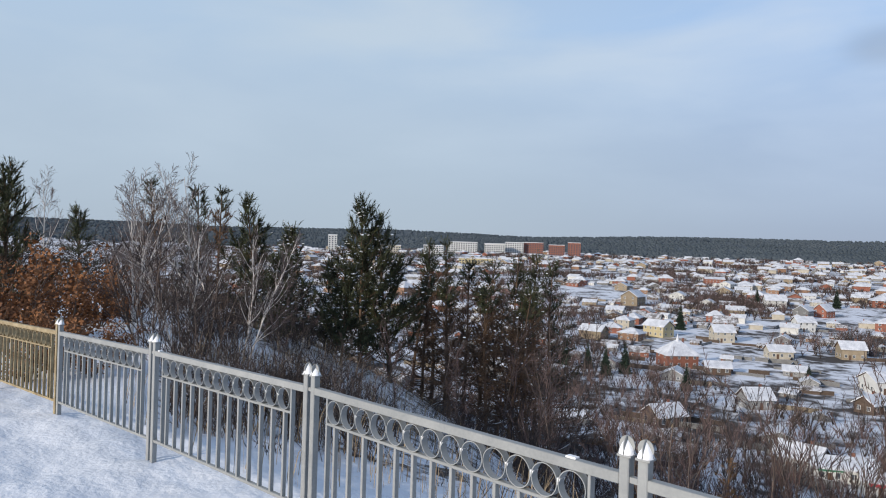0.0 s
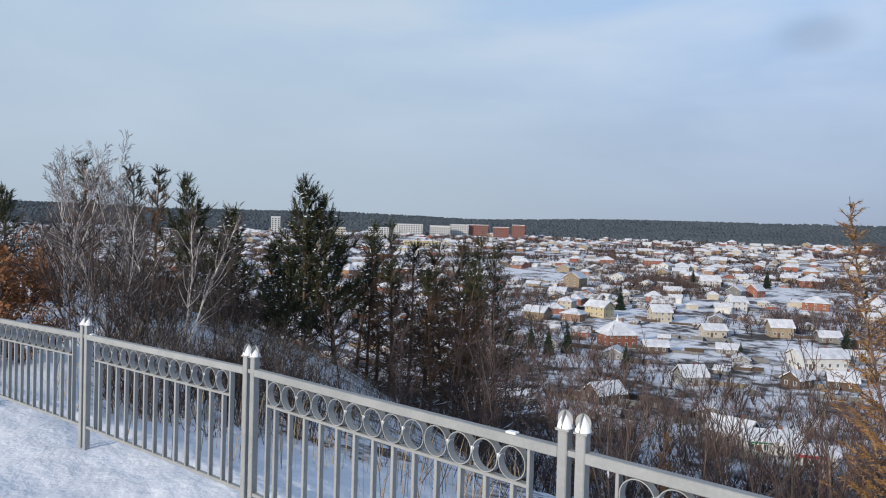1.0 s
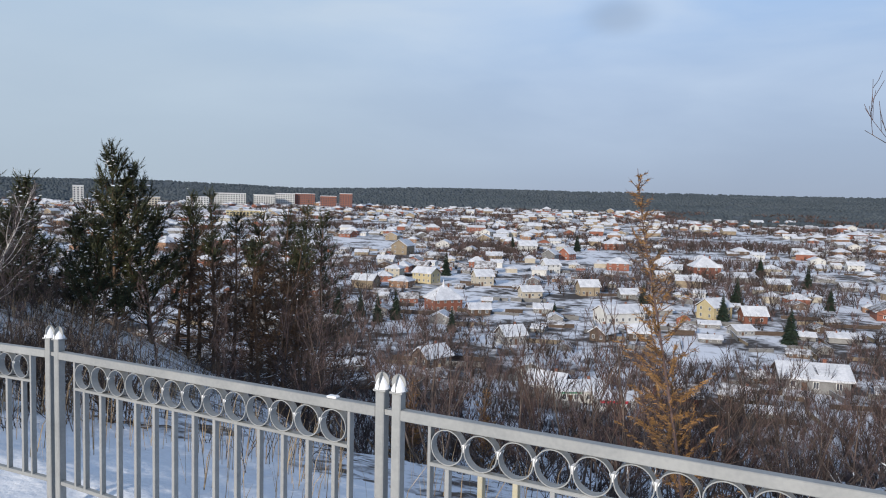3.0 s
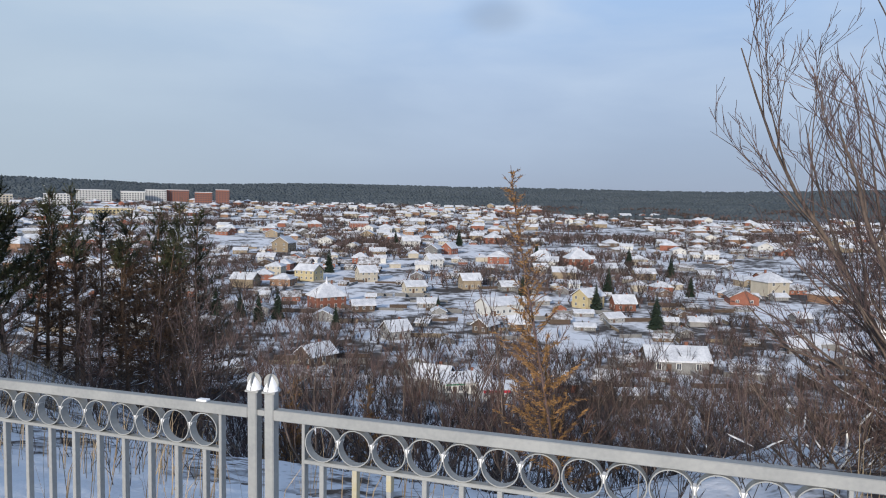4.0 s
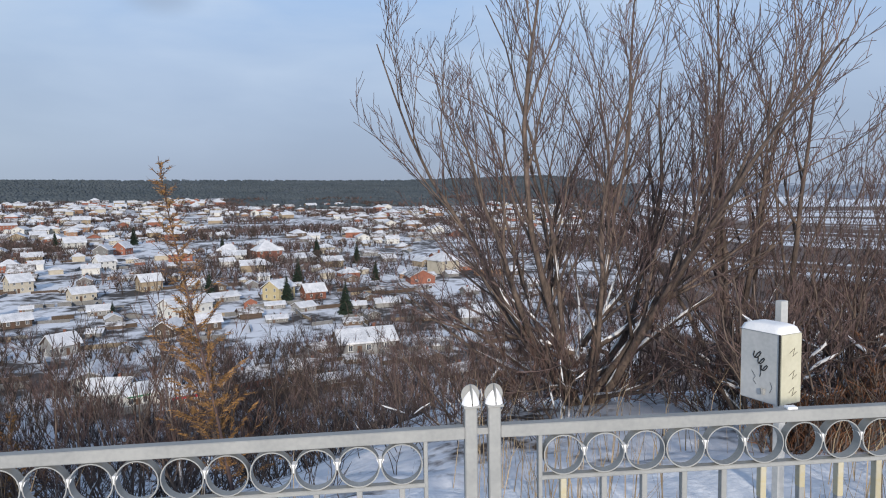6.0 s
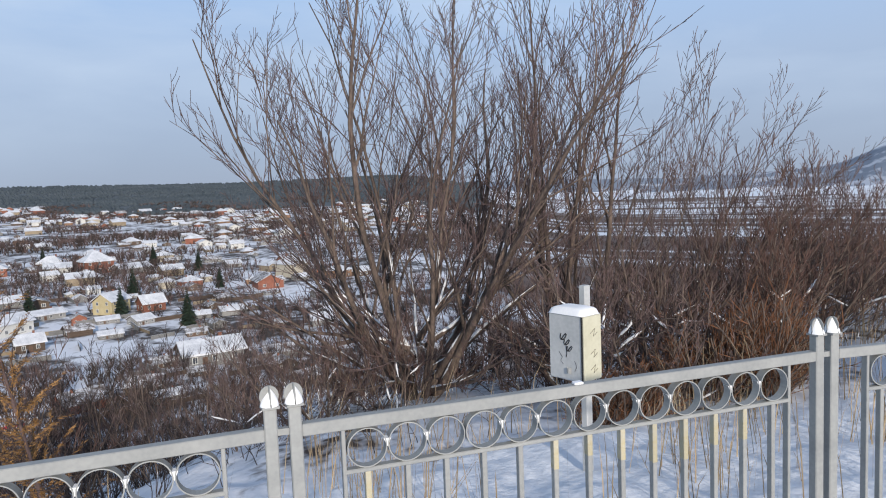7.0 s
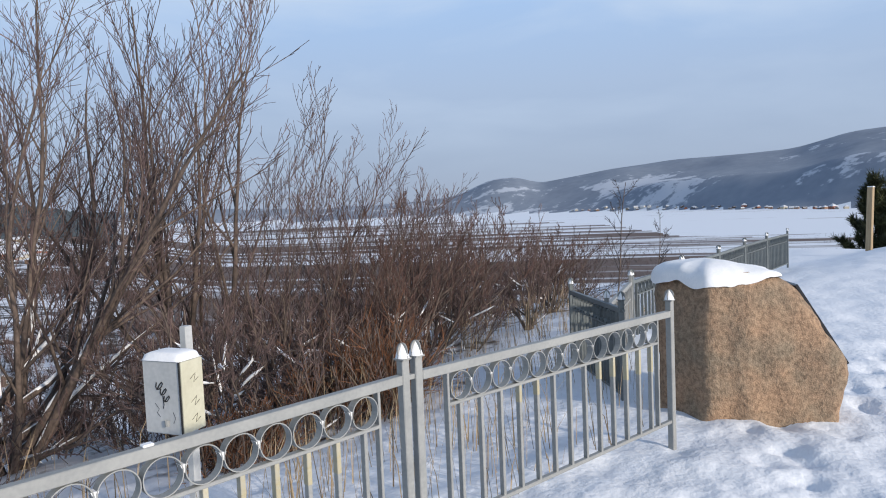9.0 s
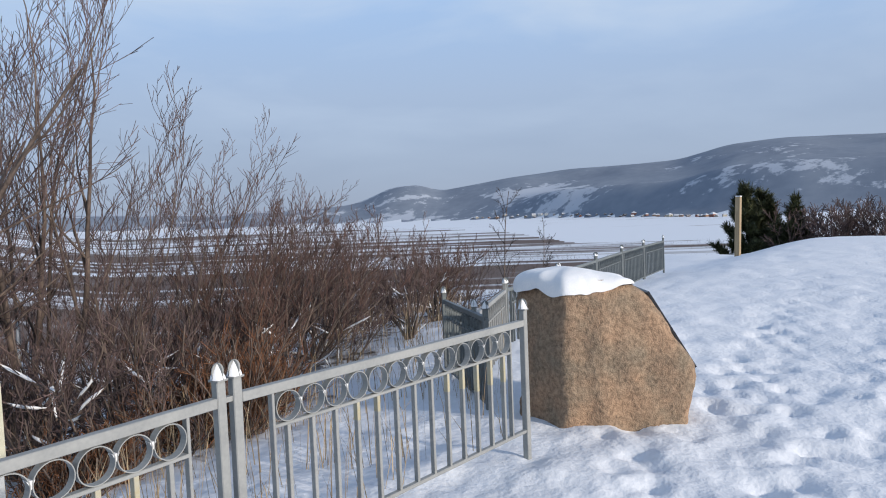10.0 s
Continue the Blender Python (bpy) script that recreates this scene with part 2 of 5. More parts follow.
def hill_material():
    """Far wooded hills, distance haze painted into their blue-grey colour; open snowfields where the mesh's snow cover
    is high.
    """
    m = mat("hazy_far_hills", (0.165, 0.20, 0.26), (0.23, 0.27, 0.33), 0.004, 0.02, 0.9, bump=0.3, dist=4.0)
    n, l = m.node_tree.nodes, m.node_tree.links
    p = n["Principled BSDF"]
    src = p.inputs["Base Color"].links[0].from_socket
    at, nz, add, ramp, mix = n.new("ShaderNodeAttribute"), n.new("ShaderNodeTexNoise"), n.new("ShaderNodeMath"), n.new("ShaderNodeValToRGB"), n.new("ShaderNodeMix")
    at.attribute_name = "snow_cover"
    nz.inputs["Scale"].default_value, nz.inputs["Detail"].default_value, nz.inputs["Roughness"].default_value = 0.014, 7, 0.65
    l.new(n.new("ShaderNodeTexCoord").outputs["Object"], nz.inputs["Vector"])
    add.operation = "MULTIPLY_ADD"
    add.inputs[1].default_value = 1.7
    l.new(nz.outputs["Fac"], add.inputs[0])
    l.new(at.outputs["Fac"], add.inputs[2])
    ramp.color_ramp.elements[0].position, ramp.color_ramp.elements[1].position = 0.60, 0.66
    half = n.new("ShaderNodeMath")
    half.operation = "MULTIPLY"
    half.inputs[1].default_value = 0.5
    l.new(add.outputs[0], half.inputs[0])
    l.new(half.outputs[0], ramp.inputs[0])
    mix.data_type = "RGBA"
    # far snow dulled to blue-grey, haze put into its colour too
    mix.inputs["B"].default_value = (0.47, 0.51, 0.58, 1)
    l.new(ramp.outputs[0], mix.inputs["Factor"])
    l.new(src, mix.inputs["A"])
    l.new(mix.outputs["Result"], p.inputs["Base Color"])
    return m


LAND = land_material()
MARSH = banded(mat("marsh_bands", (0.125, 0.085, 0.068), (0.78, 0.81, 0.86), 0.010, 0.030, 0.8, bump=0.2, dist=0.5, lo=0.47, hi=0.54), -58)
SLOPE = mat("slope_snow_and_litter", (0.07, 0.05, 0.04), (0.78, 0.79, 0.83), 0.8, 6.0, 0.85, bump=0.6, dist=0.08, lo=0.40, hi=0.50)
ICE = banded(mat("river_ice", (0.16, 0.115, 0.10), (0.80, 0.83, 0.88), 0.011, 0.05, 0.6, bump=0.1, dist=0.3, lo=0.36, hi=0.385), -60)
# floor under the ridge forest, bluish grey from haze painted into the colour
WOODS = mat("hazed_woodland_floor", (0.055, 0.070, 0.080), (0.10, 0.115, 0.125), 0.006, 0.05, 0.9, bump=0.3, dist=1.0)
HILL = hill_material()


# ---- geometry helpers ----
class Geo:
    """Collects vertices and faces for one mesh."""

    def __init__(self):
        self.v, self.f, self.m = [], [], []

    def tube(self, pts, rads, sides=4, mi=0):
        base, prev = len(self.v), None
        for i, (p, r) in enumerate(zip(pts, rads)):
            d = (pts[min(i + 1, len(pts) - 1)] - pts[max(i - 1, 0)])
            d = d.normalized() if d.length > 1e-9 else Vector((0, 0, 1))
            a = d.orthogonal().normalized() if prev is None else (prev - d * prev.dot(d)).normalized()
            prev = a
            b = d.cross(a)
            for k in range(sides):
                t = math.tau * k / sides
                self.v.append(p + (a * math.cos(t) + b * math.sin(t)) * r)
        for i in range(len(pts) - 1):
            for k in range(sides):
                k2 = (k + 1) % sides
                o = base + i * sides
                self.f.append((o + k, o + k2, o + sides + k2, o + sides + k))
                self.m.append(mi)

    def box(self, lo, hi, mi=0):
        o = len(self.v)
        self.v += [Vector((x, y, z)) for x in (lo[0], hi[0]) for y in (lo[1], hi[1]) for z in (lo[2], hi[2])]
        for q in ((0, 1, 3, 2), (4, 6, 7, 5), (0, 4, 5, 1), (2, 3, 7, 6), (0, 2, 6, 4), (1, 5, 7, 3)):
            self.f.append(tuple(o + i for i in q))
            self.m.append(mi)

    def poly(self, pts, mi=0):
        o = len(self.v)
        self.v += [Vector(p) for p in pts]
        self.f.append(tuple(range(o, o + len(pts))))
        self.m.append(mi)

    def mesh(self, name, mats, smooth=False):
        me = bpy.data.meshes.new(name)
        me.from_pydata([tuple(v) for v in self.v], [], self.f)
        for mm in (mats if isinstance(mats, (list, tuple)) else [mats]):
            me.materials.append(mm)
        if any(self.m):
            me.polygons.foreach_set("material_index", self.m)
        if smooth:
            me.polygons.foreach_set("use_smooth", [True] * len(me.polygons))
        me.update()
        return me


def part(name, geo, material, parent, label="", smooth=False, at=None):
    """One mesh object under a thing or a part."""
    me = geo if isinstance(geo, bpy.types.Mesh) else geo.mesh(name, material, smooth)
    ob = new(name, me)
    ob.parent = parent
    if at is not None:
        ob.matrix_local = at
    if label:
        ob["label"] = label
    if name in ("crown", "snow"):
        ob["kind"] = "stuff"
    return ob


def thing(name, m, label, category, group="", kind=""):
    ob = new(name)
    ob.empty_display_size = 0.2
    ob.matrix_world = m
    return tagged(ob, label, category, group, kind)


def bevel_box(name, lo, hi, material, width=0.003, seg=1):
    bm = bmesh.new()
    bmesh.ops.create_cube(bm, size=1.0)
    for v in bm.verts:
        v.co = Vector([lo[i] + (v.co[i] + 0.5) * (hi[i] - lo[i]) for i in range(3)])
    bmesh.ops.bevel(bm, geom=bm.edges[:], offset=width, segments=seg, affect="EDGES")
    me = bpy.data.meshes.new(name)
    bm.to_mesh(me)
    bm.free()
    me.materials.append(material)
    return me


# ---- the lie of the land ----
CX, CY = 2.0, -2.3


def lerp_table(x, table):
    if x <= table[0][0]:
        return table[0][1]
    for (x0, y0), (x1, y1) in zip(table, table[1:]):
        if x <= x1:
            return y0 + (y1 - y0) * (x - x0) / (x1 - x0)
    return table[-1][1]


def smooth01(x):
    x = min(1.0, max(0.0, x))
    return x * x * (3 - 2 * x)


TOWN = ((60, -33), (200, -32), (330, -29.5), (500, -27), (700, -21), (900, -14), (1200, -2), (1600, 12), (2600, 60), (3400, 50), (4900, 40))
FLATS = ((60, -33), (300, -40), (700, -50), (1100, -55), (4900, -56))
HILLTOP = ((-110, 3.2), (-100, 3.6), (-86, 4.05), (-80, 4.28), (-76, 4.1), (-72.4, 3.1), (-64, 2.85), (-59, 2.4), (-55, 1.75), (-53.4, 1.5), (-52.3, 2.16), (-49.8, 2.12), (-48.6, 1.5), (-46.5, 0.7), (-42, 0.45), (-34, 0.35), (-20, 0.9), (-10, 1.2))
SHORE = ((-110, 2000), (-75, 2400), (-59, 3500), (-47, 4100), (-20, 4300))
NEARBANK = ((-110, 900), (-74, 900), (-64, 1050), (-57, 1800), (-47, 2400), (-20, 2600))


def edge_y(x):
    """Where the flat top ends and the slope begins."""
    if x < -7:
        return 0.35 + min(5.5, (-7 - x) * 0.5)
    if x < 7:
        return 0.35
    if x < 10:
        return 0.35 + (x - 7) * 0.6
    return 2.15 + (x - 10) * 0.17


def polar(x, y):
    dx, dy = x - CX, y - CY
    return math.hypot(dx, dy), math.degrees(math.atan2(-dx, dy))


def land_z(x, y):
    d, az = polar(x, y)
    top = 0.02 + (0.021 * (x - 2) if x < 2 else 0)
    if x > 9:                                    # falls along the railing, rises away from it
        top += -min(0.6, 0.022 * (x - 9)) * smooth01((y - 1.5) / 3) + 0.2 * smooth01((x - 12) / 14) * smooth01((5 - y) / 5)
    s = y - edge_y(x)
    s2 = x - 31 - 0.5 * max(0.0, -4 - y)     # the far brow of the hilltop
    s = max(s * 0.95, s2 * 0.8)
    if s <= 0:
        return top
    drop = 0.05 * s + 0.02 * s * s if s < 14 else 4.62 + 0.58 * (s - 14)
    steep = smooth01((3.2 - x) / 3.5)            # the slope falls off faster west of the big shrub
    t = min(s, 14.0)
    z = top - drop - steep * (0.16 * t + 0.006 * t * t)
    w = smooth01((az + 30) / 18)
    if az > 110 or az < -120:
        w = 1.0
    far_z = w * lerp_table(d, TOWN) + (1 - w) * lerp_table(d, FLATS)
    if w < 1 and d > 1500:
        sh = sum(lerp_table(az + q, SHORE) for q in (-6, -3, 0, 3, 6)) / 5
        if d > sh:
            u = (d - sh) / (4650 - sh)
            peak = math.tan(radians(sum(lerp_table(az + q, HILLTOP) for q in (-0.8, -0.4, 0, 0.4, 0.8)) / 5)) * 4650
            step = smooth01((-56 - az) / 8)          # a wooded bluff, a snowy terrace, then the crest
            k = smooth01(min(u, 1)) ** 0.85 * (1 - step) + step * (0.46 * smooth01(u / 0.22) + 0.06 * min(u, 1) + 0.48 * smooth01((u - 0.42) / 0.58))
            rough = 26 * noise.noise((x * 0.0035, y * 0.0035, 3.0)) * k
            far_z += (1 - w) * ((peak + 56) * k + rough * (1 if u < 0.8 else 0.3))
    if d > 1100 and w > 0:
        far_z += w * (12 * noise.noise((x * 0.0014, y * 0.0014, 0.5)) + 5 * noise.noise((x * 0.004, y * 0.004, 1.5))) * min(1, (d - 1100) / 600)
    return max(z, far_z) if d < 400 else far_z


def footprints():
    """Where feet have trodden: several tracks over the hilltop beyond the boulder."""
    rng = random.Random(40)
    cells = {}
    for x0, y0, x1, y1, times in ((8.6, -0.9, 27.0, 1.6, 4), (9.0, -2.4, 28.0, -0.6, 2), (7.6, -1.3, 13.0, -5.5, 3), (6.2, -1.4, 9.0, -0.9, 3), (5.6, -0.9, 8.3, -1.6, 2)):
        for k in range(times):
            n = int(math.hypot(x1 - x0, y1 - y0) / 0.36)
            wob, off = rng.uniform(0, 6), rng.gauss(0, 0.30)
            for i in range(n):
                t = i / n
                x = x0 + (x1 - x0) * t + rng.gauss(0, 0.06)
                y = y0 + (y1 - y0) * t + off + 0.4 * math.sin(wob + 5 * t) + (0.09 if i % 2 else -0.09) + rng.gauss(0, 0.04)
                cells.setdefault((int(x * 2), int(y * 2)), []).append((x, y))
    return cells


PRINTS = footprints()


def near_bumps(x, y, d):
    """Trodden snow on the hilltop: drifts and footprints."""
    k = 1.0 if d < 9 else max(0.0, 1 - (d - 9) / 30)
    if k <= 0:
        return 0.0
    h = 0.04 * noise.noise((x * 0.55, y * 0.55, 0)) + 0.040 * noise.noise((x * 1.7, y * 1.7, 5)) + 0.018 * noise.noise((x * 3.6, y * 3.6, 15)) + 0.016 * noise.noise((x * 8.5, y * 8.5, 25))
    tread = noise.noise((x * 3.0, y * 3.0, 9))
    worn = smooth01(0.5 + 1.6 * noise.noise((x * 0.3, y * 0.3, 20)) + (0.35 if x > 4 and y < 1 else 0))
    h += (0.35 + 0.65 * worn) * (0.03 * abs(tread) - 0.07 * max(0, tread - 0.12))
    dent = 0.0
    for cx in (-1, 0, 1):
        for cy in (-1, 0, 1):
            for px, py in PRINTS.get((int(x * 2) + cx, int(y * 2) + cy), ()):
                q = ((x - px) ** 2 + (y - py) ** 2) / 0.0085
                if q < 6:
                    dent += math.exp(-q) * 0.040 - math.exp(-(math.sqrt(q) - 1.6) ** 2 * 3) * 0.006
    return h * k - dent


def hill_snow(x, y, d, az):
    """Open snowfields on the far hills: a terrace above the bluff and gullies on its face."""
    if d < 1500 or az > -20 or az < -115:
        return 0.0
    sh = sum(lerp_table(az + q, SHORE) for q in (-6, -3, 0, 3, 6)) / 5
    u = (d - sh) / (4650 - sh)
    if u < 0:
        return 0.0
    n1 = noise.noise((x * 0.0024, y * 0.0024, 2))
    shelf = smooth01((u - 0.18) / 0.10) * (1 - smooth01((u - 0.50) / 0.12)) * smooth01((-54 - az) / 6)
    face = smooth01((u - 0.03) / 0.05) * (1 - smooth01((u - 0.30) / 0.2)) * smooth01((az + 72) / 10)
    low = smooth01((az + 58) / 6) * (0.5 + 0.5 * math.sin(u * 14))
    return max(shelf * (0.42 + 0.6 * n1), face * (0.30 + 0.7 * n1), low * (0.48 + 0.3 * n1), 0.08 + 0.5 * n1)


def build_ground():
    az = [a * 0.4 for a in range(-260, 241)] + list(range(98, 257, 3))
    radii = [0.35]
    while radii[-1] < 4880:
        r = radii[-1]
        radii.append(r * (1.013 if 2 < r < 24 else 1.04 if r < 2500 else 1.025))
    verts, faces, idx, cover = [(CX, CY, 0.02)], [], [], [0.0]
    na = len(az)
    for r in radii:
        for a in az:
            t = radians(a)
            x, y = CX - r * math.sin(t), CY + r * math.cos(t)
            z = land_z(x, y)
            if r < 40:
                z += near_bumps(x, y, r)
            verts.append((x, y, z))
            cover.append(hill_snow(x, y, r, a))
    for i in range(len(radii) - 1):
        r = radii[i]
        for j in range(na):
            j2 = (j + 1) % na
            o = 1 + i * na
            faces.append((o + j, o + na + j, o + na + j2, o + j2))
            a = az[j]
            t = radians(a)
            x, y = CX - r * math.sin(t), CY + r * math.cos(t)
            s = max(y - edge_y(x), x - 31 - 0.5 * max(0.0, -4 - y))
            if s < 1.8 or a > 110:
                k = 0
            elif r < 100:
                k = 1
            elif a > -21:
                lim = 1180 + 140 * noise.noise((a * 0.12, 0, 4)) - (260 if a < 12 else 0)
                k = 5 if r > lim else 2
            else:
                sh = sum(lerp_table(a + q, SHORE) for q in (-6, -3, 0, 3, 6)) / 5
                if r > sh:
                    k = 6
                elif r > lerp_table(a, NEARBANK):
                    k = 4
                else:
                    k = 3
            idx.append(k)
    for j in range(na):
        faces.append((0, 1 + j, 1 + (j + 1) % na))
        idx.append(0)
    me = bpy.data.meshes.new("ground")
    me.from_pydata(verts, [], faces)
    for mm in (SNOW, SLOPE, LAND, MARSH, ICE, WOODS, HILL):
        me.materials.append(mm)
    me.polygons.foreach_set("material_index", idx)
    me.polygons.foreach_set("use_smooth", [True] * len(me.polygons))
    me.attributes.new("snow_cover", "FLOAT", "POINT").data.foreach_set("value", cover)
    me.update()
    tagged(new("ground", me), "snow-covered hilltop sloping down to a snowy valley and river", "ground", kind="structure")


build_ground()


# ---- the fence ----
GAP, TUBE, PITCH = 0.079, 0.0425, 0.142
RAIL_TOP, RAIL_H = -0.065, 0.0425
RING_Z, LOW_Z, FOOT_Z = -0.178, -0.248, -0.80


def ring_mesh(material):
    bm = bmesh.new()
    n, ro, ri, h = 28, 0.0695, 0.0655, 0.019
    loops = []
    for r, y in ((ro, -h), (ro, h), (ri, h), (ri, -h)):
        loops.append([bm.verts.new((r * math.cos(math.tau * i / n), y, r * math.sin(math.tau * i / n))) for i in range(n)])
    for a in range(4):
        for i in range(n):
            bm.faces.new((loops[a][i], loops[a][(i + 1) % n], loops[(a + 1) % 4][(i + 1) % n], loops[(a + 1) % 4][i]))
    bmesh.ops.recalc_face_normals(bm, faces=bm.faces[:])
    me = bpy.data.meshes.new("ring")
    bm.to_mesh(me)
    bm.free()
    me.materials.append(material)
    return me


def cap_mesh(material):
    """A square plate with two crossed half-round blades."""
    g = Geo()
    g.box((-0.028, -0.028, 0), (0.028, 0.028, 0.008))
    for axis in (0, 1):
        n = 14
        turns = [math.pi * (1.7 * i / n - 0.85) for i in range(n + 1)]
        ring = [(0.032 * math.sin(t), 0.039 + 0.036 * math.cos(t)) for t in turns]
        for side in (-0.002, 0.002):
            pts = [((u, side, w) if axis == 0 else (side, u, w)) for u, w in ring]
            g.poly(pts if side > 0 else pts[::-1])
        for (u0, w0), (u1, w1) in zip(ring, ring[1:]):
            q = [(u0, -0.002, w0), (u1, -0.002, w1), (u1, 0.002, w1), (u0, 0.002, w0)]
            g.poly(q if axis == 0 else [(b, a, c) for a, b, c in q])
    return g.mesh("cap", material)


def cap_snow_mesh(rng):
    """Snow caught between the blades of a cap."""
    g = Geo()
    for sx in (-1, 1):
        for sy in (-1, 1):
            h = rng.uniform(0.042, 0.064)
            base = len(g.v)
            rows = 4
            for i in range(rows + 1):
                t = i / rows
                r = 0.028 * (1 - t ** 1.7) + 0.001
                for k in range(4):
                    a = k / 3 * math.pi / 2
                    g.v.append(Vector((sx * (0.002 + r * math.cos(a)), sy * (0.002 + r * math.sin(a)), 0.008 + h * t)))
            for i in range(rows):
                for k in range(3):
                    o = base + i * 4 + k
                    g.f.append((o, o + 1, o + 5, o + 4))
                    g.m.append(0)
    return g.mesh("snow", SNOW_SMALL, True)


def sheared_bar(name, x0, x1, z_top, h, depth, slope, material):
    me = bevel_box(name, (x0, -depth / 2, -h), (x1, depth / 2, 0), material, 0.003)
    for v in me.vertices:
        v.co.z += z_top + slope * v.co.x
    return me


def fence_kit(paint, yellow):
    k = {}
    k["post"] = bevel_box("post", (-TUBE / 2, -TUBE / 2, -1.12), (TUBE / 2, TUBE / 2, 0), paint, 0.004)
    k["end"] = bevel_box("end_bar", (-0.007, -0.016, -0.71), (0.007, 0.016, 0), paint, 0.002)
    k["baluster"] = bevel_box("baluster", (-0.0095, -0.014, -0.553), (0.0095, 0.014, 0), paint, 0.002)
    k["stain"] = bevel_box("paint_stain", (-0.0105, -0.0152, -0.16), (0.0105, 0.0152, 0), yellow, 0.002)
    k["ring"] = ring_mesh(paint)
    k["cap"] = cap_mesh(paint)
    k["paint"] = paint
    return k


KIT = fence_kit(PAINT, PAINT_YELLOWED)
KIT_OLD = fence_kit(PAINT_OLD, PAINT_OLD)
KIT_DARK = fence_kit(PAINT_DARK, PAINT_DARK)
CAP_SNOW = [cap_snow_mesh(random.Random(i)) for i in range(4)]


def fence_panel(p, q, zp, zq, kit, label, seed, stains=0.0, near=True, connector=True):
    """One panel between the pair centres p and q; zp and zq are the heights of the post tops."""
    rng = random.Random(seed)
    d = Vector((q[0] - p[0], q[1] - p[1]))
    length = d.length
    ang = math.atan2(d.y, d.x)
    slope = (zq - zp) / length
    fence = thing("fence_panel", Matrix.Translation((p[0], p[1], zp)) @ Matrix.Rotation(ang, 4, "Z"), label, "fence panel", "railing along the brow")
    x0, x1 = GAP / 2, length - GAP / 2
    for x in (x0, x1):
        lean = Matrix.Rotation(rng.uniform(-0.006, 0.006), 4, "Y")
        post = part("post", kit["post"], None, fence, at=Matrix.Translation((x, 0, slope * x)) @ lean)
        cap = part("cap", kit["cap"], None, post)
        cap.matrix_local = Matrix.Rotation(0.12, 4, "Z")
        part("snow", CAP_SNOW[rng.randrange(4)], None, post, "snow on the post cap").matrix_local = Matrix.Rotation(0.12, 4, "Z")
    a, b = x0 + TUBE / 2, x1 - TUBE / 2
    part("top_rail", sheared_bar("top_rail", a, b, RAIL_TOP, RAIL_H, 0.040, slope, kit["paint"]), None, fence)
    mid = (x0 + x1) / 2
    n = 13
    pitch = min(PITCH, (b - a - 0.24) / n)
    e0, e1 = mid - n * pitch / 2 - 0.009, mid + n * pitch / 2 + 0.009
    part("ring_rail", sheared_bar("ring_rail", e0, e1, LOW_Z, 0.016, 0.034, slope, kit["paint"]), None, fence)
    part("bottom_rail", sheared_bar("bottom_rail", a, b, FOOT_Z, 0.022, 0.030, slope, kit["paint"]), None, fence)
    for x in (e0, e1):
        part("end_bar", kit["end"], None, fence, at=Matrix.Translation((x, 0, RAIL_TOP - RAIL_H + slope * x + 0.002)))
    for i in range(n):
        x = mid + (i - (n - 1) / 2) * pitch
        part("ring", kit["ring"], None, fence, at=Matrix.Translation((x, 0, RING_Z + slope * x)) @ Matrix.Rotation(rng.uniform(0, 6), 4, "Y"))
        bar = part("baluster", kit["baluster"], None, fence, at=Matrix.Translation((x, 0, LOW_Z - 0.014 + slope * x)))
        if rng.random() < stains:
            part("paint_stain", kit["stain"], None, bar, "yellowed old paint").matrix_local = Matrix.Diagonal((1, 1, rng.uniform(0.3, 1.1), 1))
    if connector:
        g = Geo()
        g.box((-GAP / 2 + TUBE / 2, -0.012, RAIL_TOP - 0.030), (GAP / 2 - TUBE / 2, 0.012, RAIL_TOP - 0.008))
        part("connector", g, kit["paint"], fence)
    if near:
        for i in range(rng.randint(0, 1)):      # scraps of snow on the rail
            x = rng.uniform(a + 0.03, b - 0.2)
            part("snow", sheared_bar("snow", x, x + rng.uniform(0.03, 0.07), RAIL_TOP + 0.009, 0.010, 0.030, slope, SNOW_SMALL), None, fence, "scrap of snow on the rail")
        for i in range(n - 1):                  # snow in the notches between rings
            if rng.random() < 0.65:
                x = mid + (i - n / 2 + 1) * pitch
                g = Geo()
                z = RING_Z + slope * x
                g.poly([(x - 0.013, -0.016, z + 0.022), (x + 0.013, -0.016, z + 0.022), (x, -0.016, z - 0.008)])
                g.poly([(x + 0.013, 0.016, z + 0.022), (x - 0.013, 0.016, z + 0.022), (x, 0.016, z - 0.008)])
                g.poly([(x - 0.013, 0.016, z + 0.022), (x + 0.013, 0.016, z + 0.022), (x + 0.013, -0.016, z + 0.022), (x - 0.013, -0.016, z + 0.022)])
                part("snow", g, SNOW_SMALL, fence, "snow caught between rings")
    return fence


PAIRS = [((-6.77, -0.335), 0.81), ((-4.51, -0.15), 0.883), ((-2.255, -0.005), 0.94), ((0.0, 0.0), 0.985), ((2.25, 0.0), 1.024), ((4.505, -0.012), 1.044), ((6.80, -0.125), 1.022)]
for i in range(6):
    fence_panel(PAIRS[i][0], PAIRS[i + 1][0], PAIRS[i][1], PAIRS[i + 1][1], KIT,
                "grey painted metal fence panel with rings and snowy caps", 10 + i, stains=(0, 0, 0.1, 0.15, 0.75, 0.6)[i], connector=i > 0)
fence_panel((-9.0, -0.56), PAIRS[0][0], 0.74, 0.81, KIT_OLD, "old beige metal fence panel with worn paint and rings", 30, near=False)

